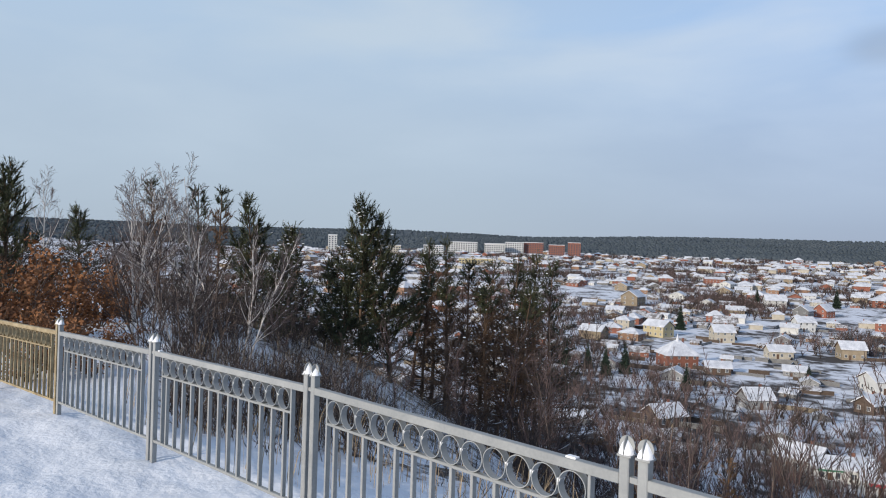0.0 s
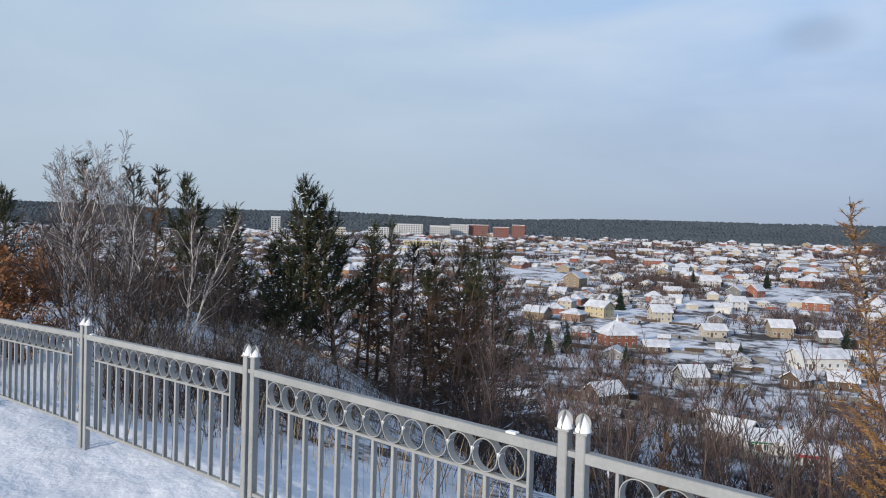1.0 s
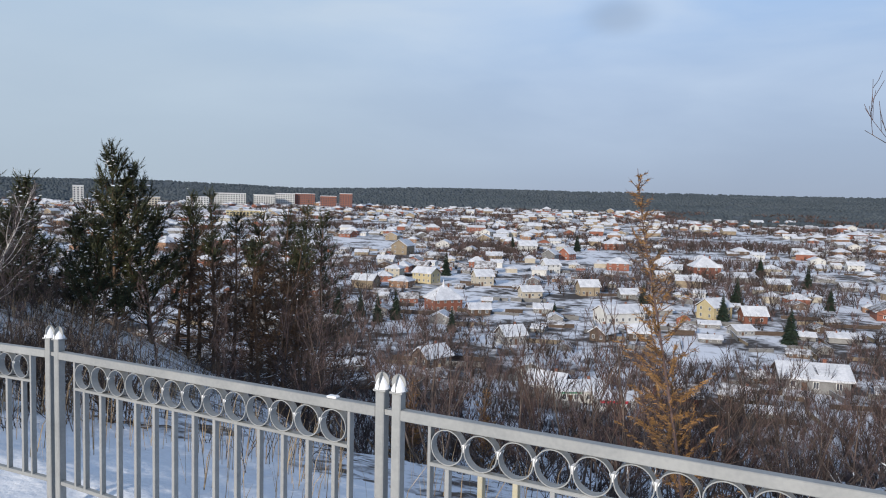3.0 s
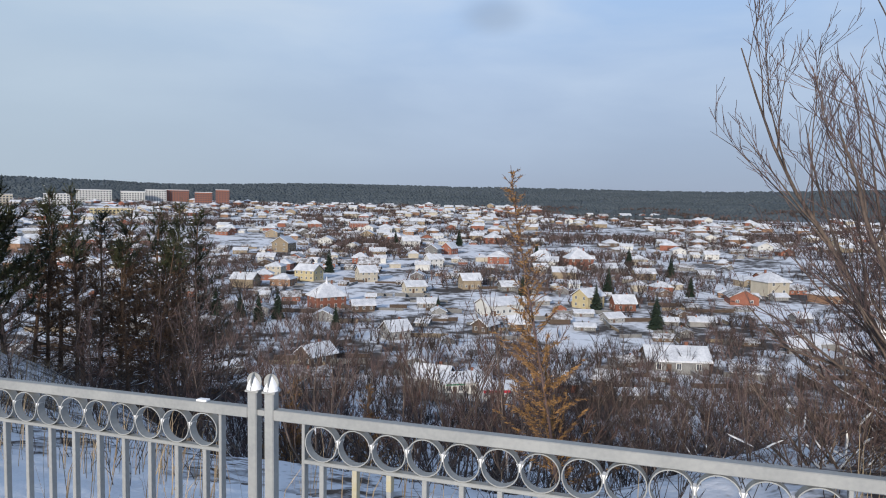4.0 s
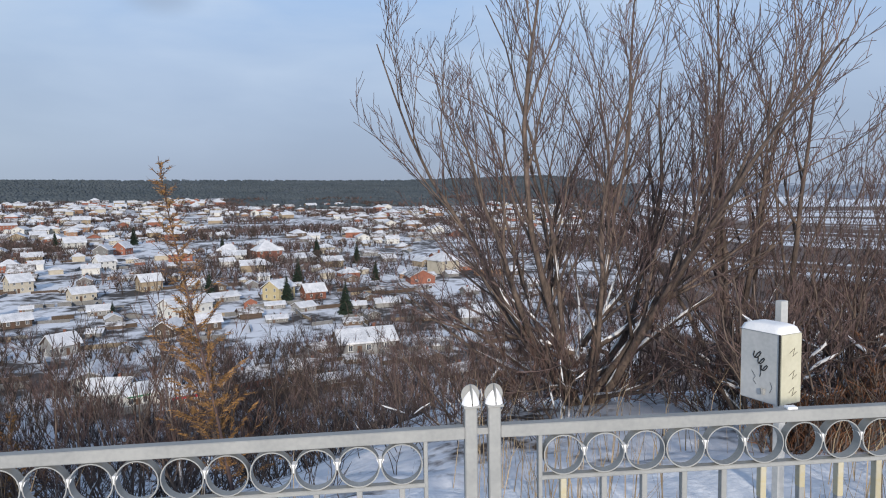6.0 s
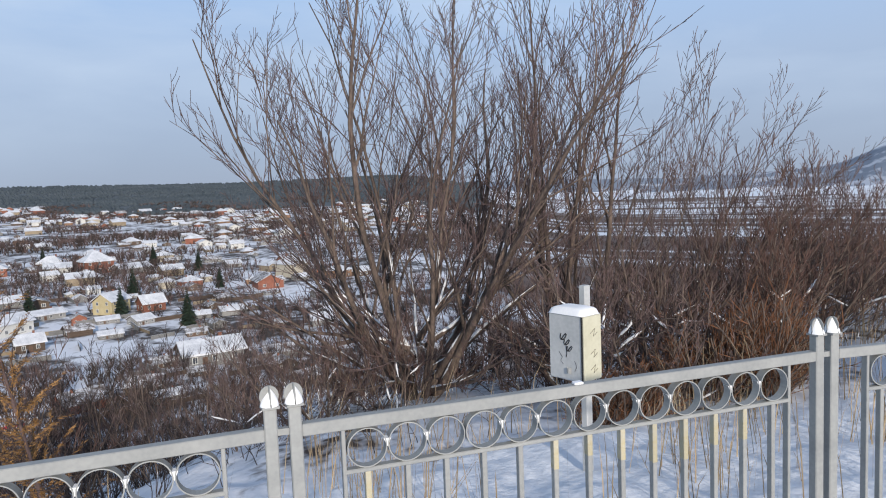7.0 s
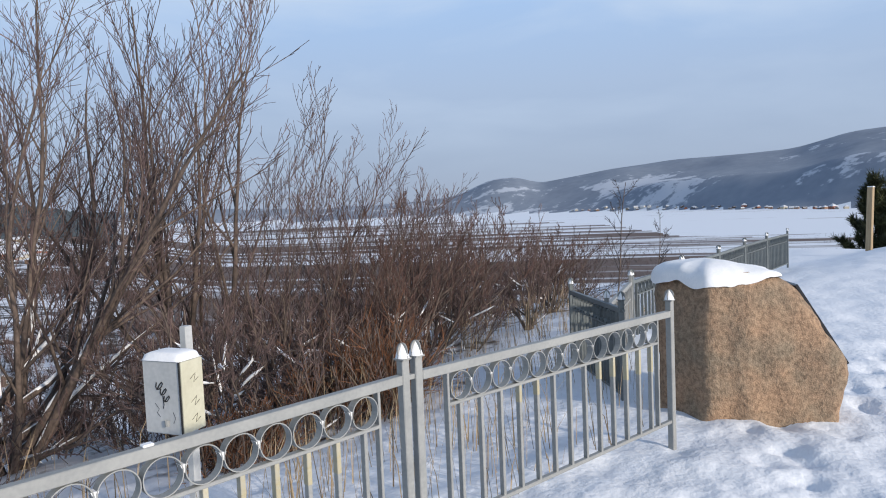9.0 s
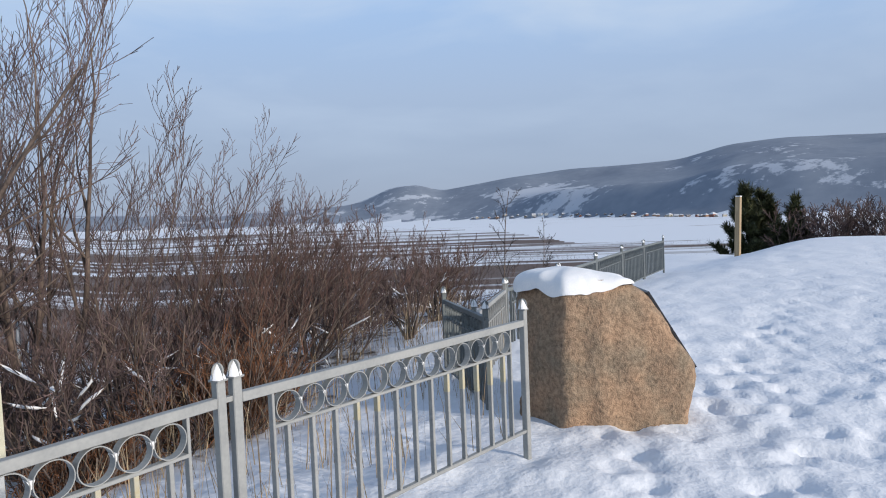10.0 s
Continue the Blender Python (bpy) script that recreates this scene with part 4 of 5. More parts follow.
# dry grass behind the fence
def build_grass():
    rng = random.Random(77)
    g = Geo()
    for i in range(6500):
        x = rng.uniform(-12, 13) if i % 3 else rng.uniform(-22, -7)
        if -7 < x < 9 and rng.random() < (0.35 if x < -1 else 0.85 if x < 2.5 else 0.1):
            continue
        y = edge_y(x) + rng.uniform(-0.15, 2.4) + (rng.uniform(0, 5) if x < -7 else 0)
        if noise.noise((x * 0.9, y * 0.9, 3)) < -0.12 and x > -7:
            continue
        h = rng.uniform(0.25, 0.8)
        a = rng.uniform(0, math.tau)
        lean = rng.uniform(0.05, 0.4)
        b = on_land(x, y, 0.03)
        w = Vector((math.cos(a), math.sin(a), 0)) * rng.uniform(0.002, 0.0045)
        d = Vector((math.cos(a * 1.7), math.sin(a * 1.7), 0)) * lean * h
        m = b + d * 0.35 + Vector((0, 0, h * 0.6))
        t = b + d + Vector((0, 0, h * 0.95))
        o = len(g.v)
        g.v += [b - w, b + w, m + w * 0.8, m - w * 0.8, t]
        g.f += [(o, o + 1, o + 2, o + 3), (o + 3, o + 2, o + 4)]
        g.m += [0, 0]
    tagged(new("dry_grass", g.mesh("dry_grass", DRYGRASS)), "tall dry yellow grass poking out of the snow", "grass", kind="stuff")


build_grass()


def build_brush():
    """The tangle of thin stems that covers the slope below the fence."""
    rng = random.Random(78)
    g = Geo()
    made = 0
    while made < 2400:
        x = rng.uniform(-24, 16)
        s = (0.5 if x < -1.5 else 1.3) + 15 * rng.random() ** (2.0 if x < -1.5 else 1.4)
        y = edge_y(x) + s
        if noise.noise((x * 0.5, y * 0.5, 13)) < (0.02 if x > -7 else -0.3):
            continue
        if 2 < x < 6.5 and s < 2.2:
            continue
        if -9 < x and polar(x, y)[1] < 54 and rng.random() < 0.5:
            continue
        h = rng.uniform(0.4, 1.3) * min(1.0, 0.25 + s * 0.11)
        dd0, az0 = polar(x, y)
        h = min(h, height_to(az0, dd0, (-17 if az0 < 42 else -11.5 if az0 < 58 else -7.0) + 3.5 * noise.noise((x * 0.45, y * 0.45, 31))))
        if h < 0.15:
            continue
        b = on_land(x, y, 0.05)
        a = rng.uniform(0, math.tau)
        d = Vector((math.cos(a) * 0.35, math.sin(a) * 0.35, 1))
        q = limb(g, b, d, h, 0.0045, 0.002, rng, 0.16, 0.0, 3, 3)
        for k in range(3):
            p, dd, r = at_len(*q, rng.uniform(0.25, 0.9))
            limb(g, p, side_dir(dd, 0.6, rng), h * rng.uniform(0.25, 0.5), 0.003, 0.0015, rng, 0.16, 0.02, 1, 3)
        made += 1
    tagged(new("brushwood", g.mesh("brushwood", TWIG_DARK)), "tangled thin dark stems covering the slope below the fence", "brushwood", kind="stuff")


build_brush()


# ---- conifers ----
def tuft(g, p, d, size, rng, blades=10, width=0.017, mi=0):
    """A brush of needles round the end of a shoot."""
    for i in range(blades):
        e = side_dir(d, rng.uniform(0.15, 1.25), rng) * size * rng.uniform(0.6, 1.0)
        w = e.cross(d)
        w = w.normalized() * width if w.length > 1e-6 else Vector((width, 0, 0))
        o = len(g.v)
        s = p + d * size * rng.uniform(-1.3, 0.2)
        g.v += [s - w, s + w, s + e]
        g.f.append((o, o + 1, o + 2))
        g.m.append(mi)


def pine(name, m, seed, height, label, needles=NEEDLE, bare=0.25, density=1.0, snowy=0.3, width=0.32, category="pine tree", blades=13, tuft_size=0.15):
    """A pine: whorls of boughs with brushes of needles, browned or bare towards the foot."""
    rng = random.Random(seed)
    ob = thing(name, m, label, category, "pines on the slope")
    wood, nd, sn = Geo(), Geo(), Geo()
    r0 = height * 0.011 + 0.02
    trunk = limb(wood, Vector((0, 0, -0.4)), Vector((rng.uniform(-0.04, 0.04), rng.uniform(-0.04, 0.04), 1)), height + 0.4, r0, 0.012, rng, 0.025, 0.02, 14, 8)
    dry = needles is NEEDLE_DRY
    nw = 0.075 * tuft_size
    z = 0.10
    while z < 0.99:
        for k in range(rng.randint(4, 5)):
            p, d, r = at_len(*trunk, min(0.985, z + rng.uniform(-0.012, 0.012)))
            a = rng.uniform(0, math.tau)
            full = min(1.0, 1.25 * (1 - z) ** 0.75) * (0.6 + 0.4 * smooth01(z / 0.4))
            ln = max(0.25, height * width * full * rng.choice((0.5, 0.8, 0.95, 1.1, 1.25)) * rng.uniform(0.8, 1.15))
            up = (0.15 + 1.0 * z ** 2 if width > 0.26 else 0.05 + 0.55 * z ** 2) + rng.uniform(-0.1, 0.25)
            q = limb(wood, p, Vector((math.cos(a), math.sin(a), up)), ln, min(r * 0.45, 0.028), 0.005, rng, 0.10, 0.12 if width > 0.26 else 0.05, 6, 4)
            live = z > bare * rng.uniform(0.7, 1.2)
            mi = 1 if z < bare + 0.12 or (dry and z < 0.84) else 0
            shoots = max(4, int(ln * (8.0 if not dry else 7.0) * density * (1.0 if live else 0.55)))
            for j in range(shoots):
                t = 0.15 + 0.84 * ((j + rng.random()) / shoots) ** 0.8
                pp, dd, rr = at_len(*q, min(t, 0.98))
                sd = (side_dir(dd, rng.uniform(0.4, 1.0), rng) + Vector((0, 0, 0.5))).normalized()
                l2 = rng.uniform(0.15, 0.45) * (1.25 - 0.5 * t)
                q2 = limb(wood, pp, sd, l2, 0.006, 0.003, rng, 0.12, 0.06, 1, 3)
                tip, mid, e = q2[0][-1], q2[0][0].lerp(q2[0][1], 0.5), q2[1][-1]
                if live and (not dry or mi == 0 or rng.random() < 0.62):
                    tuft(nd, tip, e, tuft_size * rng.uniform(0.8, 1.25), rng, blades, nw, mi)
                    tuft(nd, mid, e, tuft_size * 0.85, rng, blades - 4, nw, mi)
                    if rng.random() < snowy * (0.3 if dry else 0.17):
                        c = tip + Vector((0, 0, 0.03))
                        s = rng.uniform(0.03, 0.07)
                        top = c + Vector((0, 0, s * 0.35))
                        ring = [c + Vector((math.cos(v * 1.047) * s * rng.uniform(0.6, 1.2), math.sin(v * 1.047) * s * rng.uniform(0.6, 1.2), rng.uniform(-0.02, 0.02))) for v in range(6)]
                        for v in range(6):
                            sn.poly([ring[v], ring[(v + 1) % 6], top])
                else:
                    twiggy(wood, *q2, 0.26, 2, 0, rng, 0.7, 0.2, 0.0, 0.0035)
            if live:
                tuft(nd, q[0][-1], q[1][-1], tuft_size * 1.15, rng, blades + 3, nw, mi)
            elif snowy > 0 and rng.random() < 0.35:
                snow_on(sn, q[0], q[2], rng, 0.2, 0.8)
        z += rng.uniform(0.034, 0.055) * (1.15 if height < 8 else 1.0)
    part("trunk", wood, PINEBARK, ob, smooth=True)
    part("crown", nd, [NEEDLE, NEEDLE_DRY] if dry else [needles, needles if bare < 0.3 else NEEDLE_DRY], ob)
    if sn.v:
        part("snow", sn, SNOW_SMALL, ob, "snow on the boughs")
    return ob


G1 = "green pine with snow on its boughs on the slope"
for i, (az, d, el, lab, nd, bare, sn, wd, dens) in enumerate((
        (55.4, 23, 3.3, "tall green pine with snowy boughs and several tops", NEEDLE, 0.12, 1.4, 0.36, 1.6),
        (53.0, 23.6, 2.6, G1, NEEDLE, 0.15, 1.2, 0.30, 1.5),
        (63.5, 25, 3.2, G1, NEEDLE, 0.15, 0.9, 0.24, 1.4),
        (60.6, 23, 0.7, G1, NEEDLE, 0.1, 2.4, 0.32, 1.4),
        (66.3, 29, 4.0, "dark pine behind the birches", NEEDLE_DRY, 0.15, 0.1, 0.2, 1.2),
        (68.3, 30, 3.9, "dark pine behind the birches", NEEDLE, 0.15, 0.1, 0.2, 1.2),
        (70.3, 31, 4.2, "dark pine behind the birches", NEEDLE_DRY, 0.15, 0.1, 0.2, 1.2),
        (75.8, 33, 2.0, "dark pine behind the birches", NEEDLE, 0.15, 0.1, 0.2, 1.2),
        (80.6, 20, 4.2, "dark pine at the edge of the thicket", NEEDLE, 0.2, 0.1, 0.26, 1.2),
        (47.9, 32, 0.5, "thin pine with browned needles on the slope", NEEDLE, 0.55, 0.4, 0.16, 1.2),
        (45.6, 30, -0.5, "thin browned pine with bare lower limbs", NEEDLE_DRY, 0.35, 0.4, 0.18, 1.1),
        (49.6, 29, 0.3, "thin browned pine with bare lower limbs", NEEDLE_DRY, 0.35, 0.4, 0.18, 1.0),
        (51.2, 28, -0.6, "thin browned pine with bare lower limbs", NEEDLE_DRY, 0.35, 0.4, 0.18, 1.0),
        (43.0, 31, -0.3, "thin pine with green top on the slope", NEEDLE, 0.45, 0.5, 0.17, 1.2),
        (41.2, 32, 0.0, "thin pine with dark bushy top", NEEDLE, 0.45, 0.6, 0.16, 1.2),
        (40.0, 30, -1.2, "snow-dusted green pine on the slope", NEEDLE, 0.3, 1.0, 0.18, 1.2),
        (44.2, 27, -1.9, "thin browned pine with bare lower limbs", NEEDLE_DRY, 0.35, 0.4, 0.19, 1.0),
        (47.0, 27, -1.4, "thin browned pine with bare lower limbs", NEEDLE_DRY, 0.35, 0.4, 0.19, 1.0),
        (42.4, 28, -2.0, "thin browned pine with bare lower limbs", NEEDLE_DRY, 0.3, 0.4, 0.19, 1.0),
        (50.4, 25, -2.5, "thin browned pine with bare lower limbs", NEEDLE_DRY, 0.3, 0.5, 0.19, 1.0),
        (48.6, 24, -3.0, "thin browned pine with bare lower limbs", NEEDLE_DRY, 0.3, 0.5, 0.19, 1.0),
        (45.2, 24, -3.6, "thin browned pine with bare lower limbs", NEEDLE_DRY, 0.3, 0.5, 0.19, 1.0),
        (43.4, 25, -3.2, "thin browned pine with bare lower limbs", NEEDLE_DRY, 0.3, 0.5, 0.19, 1.0),
        (41.6, 25, -3.8, "thin browned pine with bare lower limbs", NEEDLE_DRY, 0.3, 0.5, 0.19, 1.0),
        (57.0, 21, -2.2, "dark snow-dusted pine low on the slope", NEEDLE, 0.2, 1.2, 0.26, 1.1),
        (61.9, 20, -1.6, "dark snow-dusted pine low on the slope", NEEDLE, 0.2, 1.2, 0.26, 1.1),
        (58.2, 27, -1.5, "snow-dusted pine low on the slope", NEEDLE, 0.15, 1.2, 0.26, 1.1),
        (-77.9, 47, 0.6, "dark green pine beyond the snowy brow", NEEDLE, 0.25, 0.1, 0.30, 2.6),
        (-79.4, 48, 0.5, "dark green pine beyond the snowy brow", NEEDLE, 0.25, 0.1, 0.30, 2.6),
        (-80.4, 46, -0.4, "dark green pine beyond the snowy brow", NEEDLE, 0.3, 0.1, 0.22, 1.4),
        (-87.6, 44, 0.6, "dark pine beyond the snowy brow", NEEDLE, 0.3, 0.1, 0.2, 1.2))):
    pine("pine_tree", foot(az, d), 200 + i, height_to(az, d, el), lab, nd, bare, dens * (1.35 if wd > 0.21 else 0.95), sn, wd * (1.0 if wd > 0.29 else 1.25), tuft_size=0.15 if d < 40 else 0.40)


def larch(m, seed, height, label):
    rng = random.Random(seed)
    ob = thing("larch_tree", m, label, "larch")
    wood, nd = Geo(), Geo()
    q = limb(wood, Vector((0, 0, -0.3)), Vector((-0.10, 0, 1)), height + 0.3, 0.028, 0.004, rng, 0.02, 0.0, 12, 6)
    for i in range(95):
        t = 0.12 + 0.86 * (i + rng.random()) / 95
        p, d, r = at_len(*q, t)
        a = rng.uniform(0, math.tau)
        ln = (1 - t) ** 0.9 * 0.95 * rng.uniform(0.4, 1.2) + 0.10
        b = limb(wood, p, Vector((math.cos(a), math.sin(a), 0.7)), ln, 0.006, 0.003, rng, 0.12, 0.05, 4, 3)
        twiggy(wood, *b, ln * 0.4, 4, 0, rng, 0.6, 0.2, 0.0, 0.002)
        for j in range(int((int(ln * 40) + 6) * (1.0 if t < 0.6 else 0.55))):
            pp, dd, rr = at_len(*b, rng.uniform(0.1, 0.98))
            if rng.random() < 0.8:
                tuft(nd, pp, (dd + Vector((0, 0, -0.5))).normalized(), 0.06, rng, 5, 0.0055)
    part("trunk", wood, TWIG, ob, smooth=True)
    part("crown", nd, LARCH, ob, "thin orange dead needles")
    return ob


larch(Matrix.Translation(on_land(0.22, 5.78, 0.1)), 5, 2.28 - land_z(0.22, 5.78) + 0.1, "slim leaning larch with thin orange needles")
larch(Matrix.Translation(on_land(-4.2, 9.5, 0.1)) @ Matrix.Rotation(2, 4, "Z"), 6, 2.4, "small larch with rusty needles on the slope")
larch(Matrix.Translation(on_land(-5.5, 8.6, 0.1)) @ Matrix.Rotation(4, 4, "Z"), 7, 2.0, "small larch with rusty needles on the slope")


# ---- birches and bare trees ----
def bare_tree(name, m, seed, height, label, bark, twig, trunks=1, droop=0.0, per=9, limbs=16, rscale=1.0, category="tree", group="bare trees on the slope", rmin=0.004, depth=1):
    rng = random.Random(seed)
    ob = thing(name, m, label, category, group)
    wood, tw = Geo(), Geo()
    for t in range(trunks):
        a = rng.uniform(0, math.tau)
        tilt = 0.0 if trunks == 1 else rng.uniform(0.1, 0.38)
        q = limb(wood, Vector((0.08 * t, 0, -0.4)), Vector((math.cos(a) * tilt, math.sin(a) * tilt, 1)), (height + 0.4) * rng.uniform(0.85, 1.0), (0.010 * height + 0.012) * rscale, 0.006, rng, 0.05, 0.04, 12 if depth else 7, 6 if depth else 4)
        for i in range(limbs):
            tt = 0.22 + 0.75 * (i + rng.random()) / limbs
            p, d, r = at_len(*q, min(tt, 0.98))
            ln = height * (0.38 - 0.24 * tt) * rng.uniform(0.7, 1.25)
            b = limb(wood if bark is BIRCH else tw, p, side_dir(d, rng.uniform(0.45, 0.85), rng), ln, r * 0.55, 0.004, rng, 0.10, 0.08, 6 if depth else 3, 4 if depth else 3)
            twiggy(tw, *b, ln * 0.42, per, depth, rng, 0.6, 0.2, 0.03 - droop, rmin, 0.12)
    part("trunk", wood, bark, ob, smooth=True)
    part("crown", tw, twig, ob)
    return ob


for i, (az, d, el, tr) in enumerate(((72.6, 17, 5.3, 3), (70.9, 18, 4.6, 1), (68.0, 17.5, 5.6, 2), (66.6, 19, 4.6, 1), (78.0, 24, 4.8, 1), (69.4, 14, 1.5, 2), (64.8, 15, 1.6, 2))):
    bare_tree("birch_tree", foot(az, d), 400 + i, height_to(az, d, el), "bare pale birch with fine hanging twigs", BIRCH, TWIG_BIRCH, tr, 0.05, 11, 17, 0.6, "birch", "birches beyond the fence", 0.0035)

for i, (x, y, h) in enumerate(((14.7, 4.95, 2.35), (16.8, 5.15, 1.9), (13.4, 7.5, 1.7))):
    bare_tree("young_tree", Matrix.Translation(on_land(x, y)), 450 + i, h, "thin young bare tree by the railing", BARK, TWIG_DARK, 1, 0, 5, 9, 0.5, rmin=0.004)


def leafy_bush(m, seed, height, label):
    """An oak bush that keeps its dead leaves."""
    rng = random.Random(seed)
    ob = thing("oak_bush", m, label, "oak bush", "thicket at the hilltop")
    wood, lv = Geo(), Geo()
    for t in range(6):
        a = math.tau * t / 6 + rng.random()
        q = limb(wood, Vector((0, 0, -0.2)), Vector((math.cos(a) * 0.35, math.sin(a) * 0.35, 1)), height * rng.uniform(0.75, 1.0), 0.03, 0.005, rng, 0.08, 0.03, 8, 4)
        for i in range(12):
            p, d, r = at_len(*q, rng.uniform(0.15, 0.98))
            b = limb(wood, p, side_dir(d, rng.uniform(0.5, 1.0), rng), height * 0.26 * rng.uniform(0.5, 1.2), 0.01, 0.004, rng, 0.12, 0.03, 4, 3)
            for j in range(26):
                pp, dd, rr = at_len(*b, rng.uniform(0.1, 0.99))
                c = pp + Vector((rng.gauss(0, 0.08), rng.gauss(0, 0.08), rng.gauss(0, 0.08)))
                u = Vector((rng.gauss(0, 1), rng.gauss(0, 1), rng.gauss(0, 1))).normalized() * rng.uniform(0.03, 0.06)
                w = u.orthogonal() * 0.55
                lv.poly([c - u, c + w, c + u, c - w])
    part("trunk", wood, BARK, ob)
    part("crown", lv, OAKLEAF, ob, "dead rust-brown leaves")
    return ob


OAK = leafy_bush(foot(78.5, 17), 1, height_to(78.5, 17, 0.6), "oak bush with dead rust-brown leaves")
for i, (az, d, el) in enumerate(((76.2, 16, -1.2), (80.2, 15, -0.6), (74.6, 19, -1.0), (81.5, 17, 0.2), (77.3, 12, -4.5), (72.5, 20, -1.5), (75.2, 11.5, -5.0), (79.0, 11.5, -4.0), (73.4, 12.5, -5.5))):
    h = height_to(az, d, el)
    copy_thing(OAK, foot(az, d, 0, i * 1.3, max(0.3, h / height_to(78.5, 17, 0.6))))


# scrub and thin woods over the slope: a few grown ones, then copies of them
def scatter_scrub():
    rng = random.Random(9)
    protos = []
    for k in range(7):
        az = 10 + k * 5
        tall = k in (0, 1, 2)
        m = foot(az, 22 + 5 * k)
        lab = "thin bare dark tree among slope scrub" if tall else "bare tangled shrub on the snowy slope"
        ob = bare_tree("slope_tree" if tall else "slope_shrub", m, 500 + k, 5.5 if tall else 2.6, lab, TWIG_DARK, (TWIG_DARK, TWIG, TWIG_DARK, TWIG_RED, TWIG_DARK, TWIG_DARK, TWIG)[k], 1 if tall else 5, 0, 8 if tall else 6, 14 if tall else 6, 0.7 if tall else 0.45, "tree" if tall else "shrub", rmin=0.007, depth=0)
        protos.append((ob, tall))
    made = 0
    while made < 270:
        az = rng.uniform(-58, 84)
        d = 9 + 95 * rng.random() ** 1.35
        if -12 < az < 36 and rng.random() < 0.6:
            continue
        if 36 < az < 56 and d < 40 and rng.random() < 0.7:
            continue
        x, y = polar_at(az, d)
        s = y - edge_y(x)
        if s < 3 or (az < 3 and d < 15) or (az > 12 and az < 36 and d < 12):
            continue
        if 2 < az < 12 and d < 14:
            continue
        ob, tall = protos[rng.randrange(7)]
        if tall and (az < 38 and rng.random() < (0.85 if d < 40 else 0.55)):
            continue
        sc = rng.uniform(0.6, 1.25)
        top = (5.5 if tall else 2.6) * sc
        room = height_to(az, d, rng.uniform(-14.5, -8.5) if az < 36 else (-11.5 if d < 20 else -5.0) if az < 62 else (-6.0 if d < 15 else -2.0))
        if room < top:
            if room < 0.6:
                continue
            sc *= max(0.2, room / top)
        copy_thing(ob, foot(az, d, 0.05, rng.uniform(0, 6.28), sc))
        made += 1


scatter_scrub()


def hilltop_thicket():
    """Brown bushes beyond the fence where the hilltop runs on."""
    rng = random.Random(19)
    first = bare_tree("thicket_shrub", foot(72, 14), 560, 2.4, "bare brown bush in the hilltop thicket", BARK, TWIG_DARK, 7, 0, 8, 8, 0.4, "shrub", "thicket at the hilltop", 0.006, 0)
    for i in range(70):
        az, d = rng.uniform(66, 86), rng.uniform(10.5, 24)
        x, y = polar_at(az, d)
        if y - edge_y(x) < 0.3:
            continue
        sc = min(1.5, max(0.4, height_to(az, d, rng.uniform(-3.2, -0.2)) / 2.4))
        copy_thing(first, foot(az, d, 0.05, rng.uniform(0, 6.28), sc))
    for i in range(16):
        az, d = rng.uniform(72, 86), rng.uniform(19, 27)
        copy_thing(first, foot(az, d, 0.05, rng.uniform(0, 6.28), height_to(az, d, rng.uniform(-0.5, 1.0)) / 2.4))
    for i in range(48):
        az, d = rng.uniform(56, 76), rng.uniform(7.5, 15)
        x, y = polar_at(az, d)
        room = height_to(az, d, rng.uniform(-9.5, -6.5))
        if y - edge_y(x) < 0.3 or room < 0.3:
            continue
        copy_thing(first, foot(az, d, 0.05, rng.uniform(0, 6.28), min(0.8, room / 2.4)))
    for i in range(26):
        az, d = rng.uniform(59, 73), rng.uniform(13, 23)
        x, y = polar_at(az, d)
        room = height_to(az, d, rng.uniform(-6.5, -3.0))
        if y - edge_y(x) < 0.3 or room < 0.5:
            continue
        copy_thing(first, foot(az, d, 0.05, rng.uniform(0, 6.28), min(1.5, room / 2.4)))


hilltop_thicket()


def saplings():
    """Thin dark saplings standing before the pines."""
    rng = random.Random(64)
    stock = []
    for i in range(26):
        az, d = rng.uniform(39, 68), rng.uniform(12, 24)
        h = height_to(az, d, rng.uniform(-8.5, -3.0) if az < 60 else rng.uniform(-6, 0.5))
        turn = rng.uniform(0, 6.28)
        if len(stock) < 4:
            ob = bare_tree("sapling", foot(az, d), 800 + i, 5.0, "thin bare sapling among the pines", (BARK, TWIG_DARK)[i % 2], (TWIG_DARK, TWIG)[i % 2], 1, 0.02, 5, 15, 0.42, "sapling", "saplings on the slope", 0.005)
            ob.matrix_world = foot(az, d, 0, turn, h / 5.0)
            stock.append(ob)
        else:
            o = stock[i % 4]
            copy_thing(o, foot(az, d, 0, turn, h / 5.0 / o.scale[0]) @ Matrix.Rotation(rng.gauss(0, 0.12), 4, "X"))


saplings()


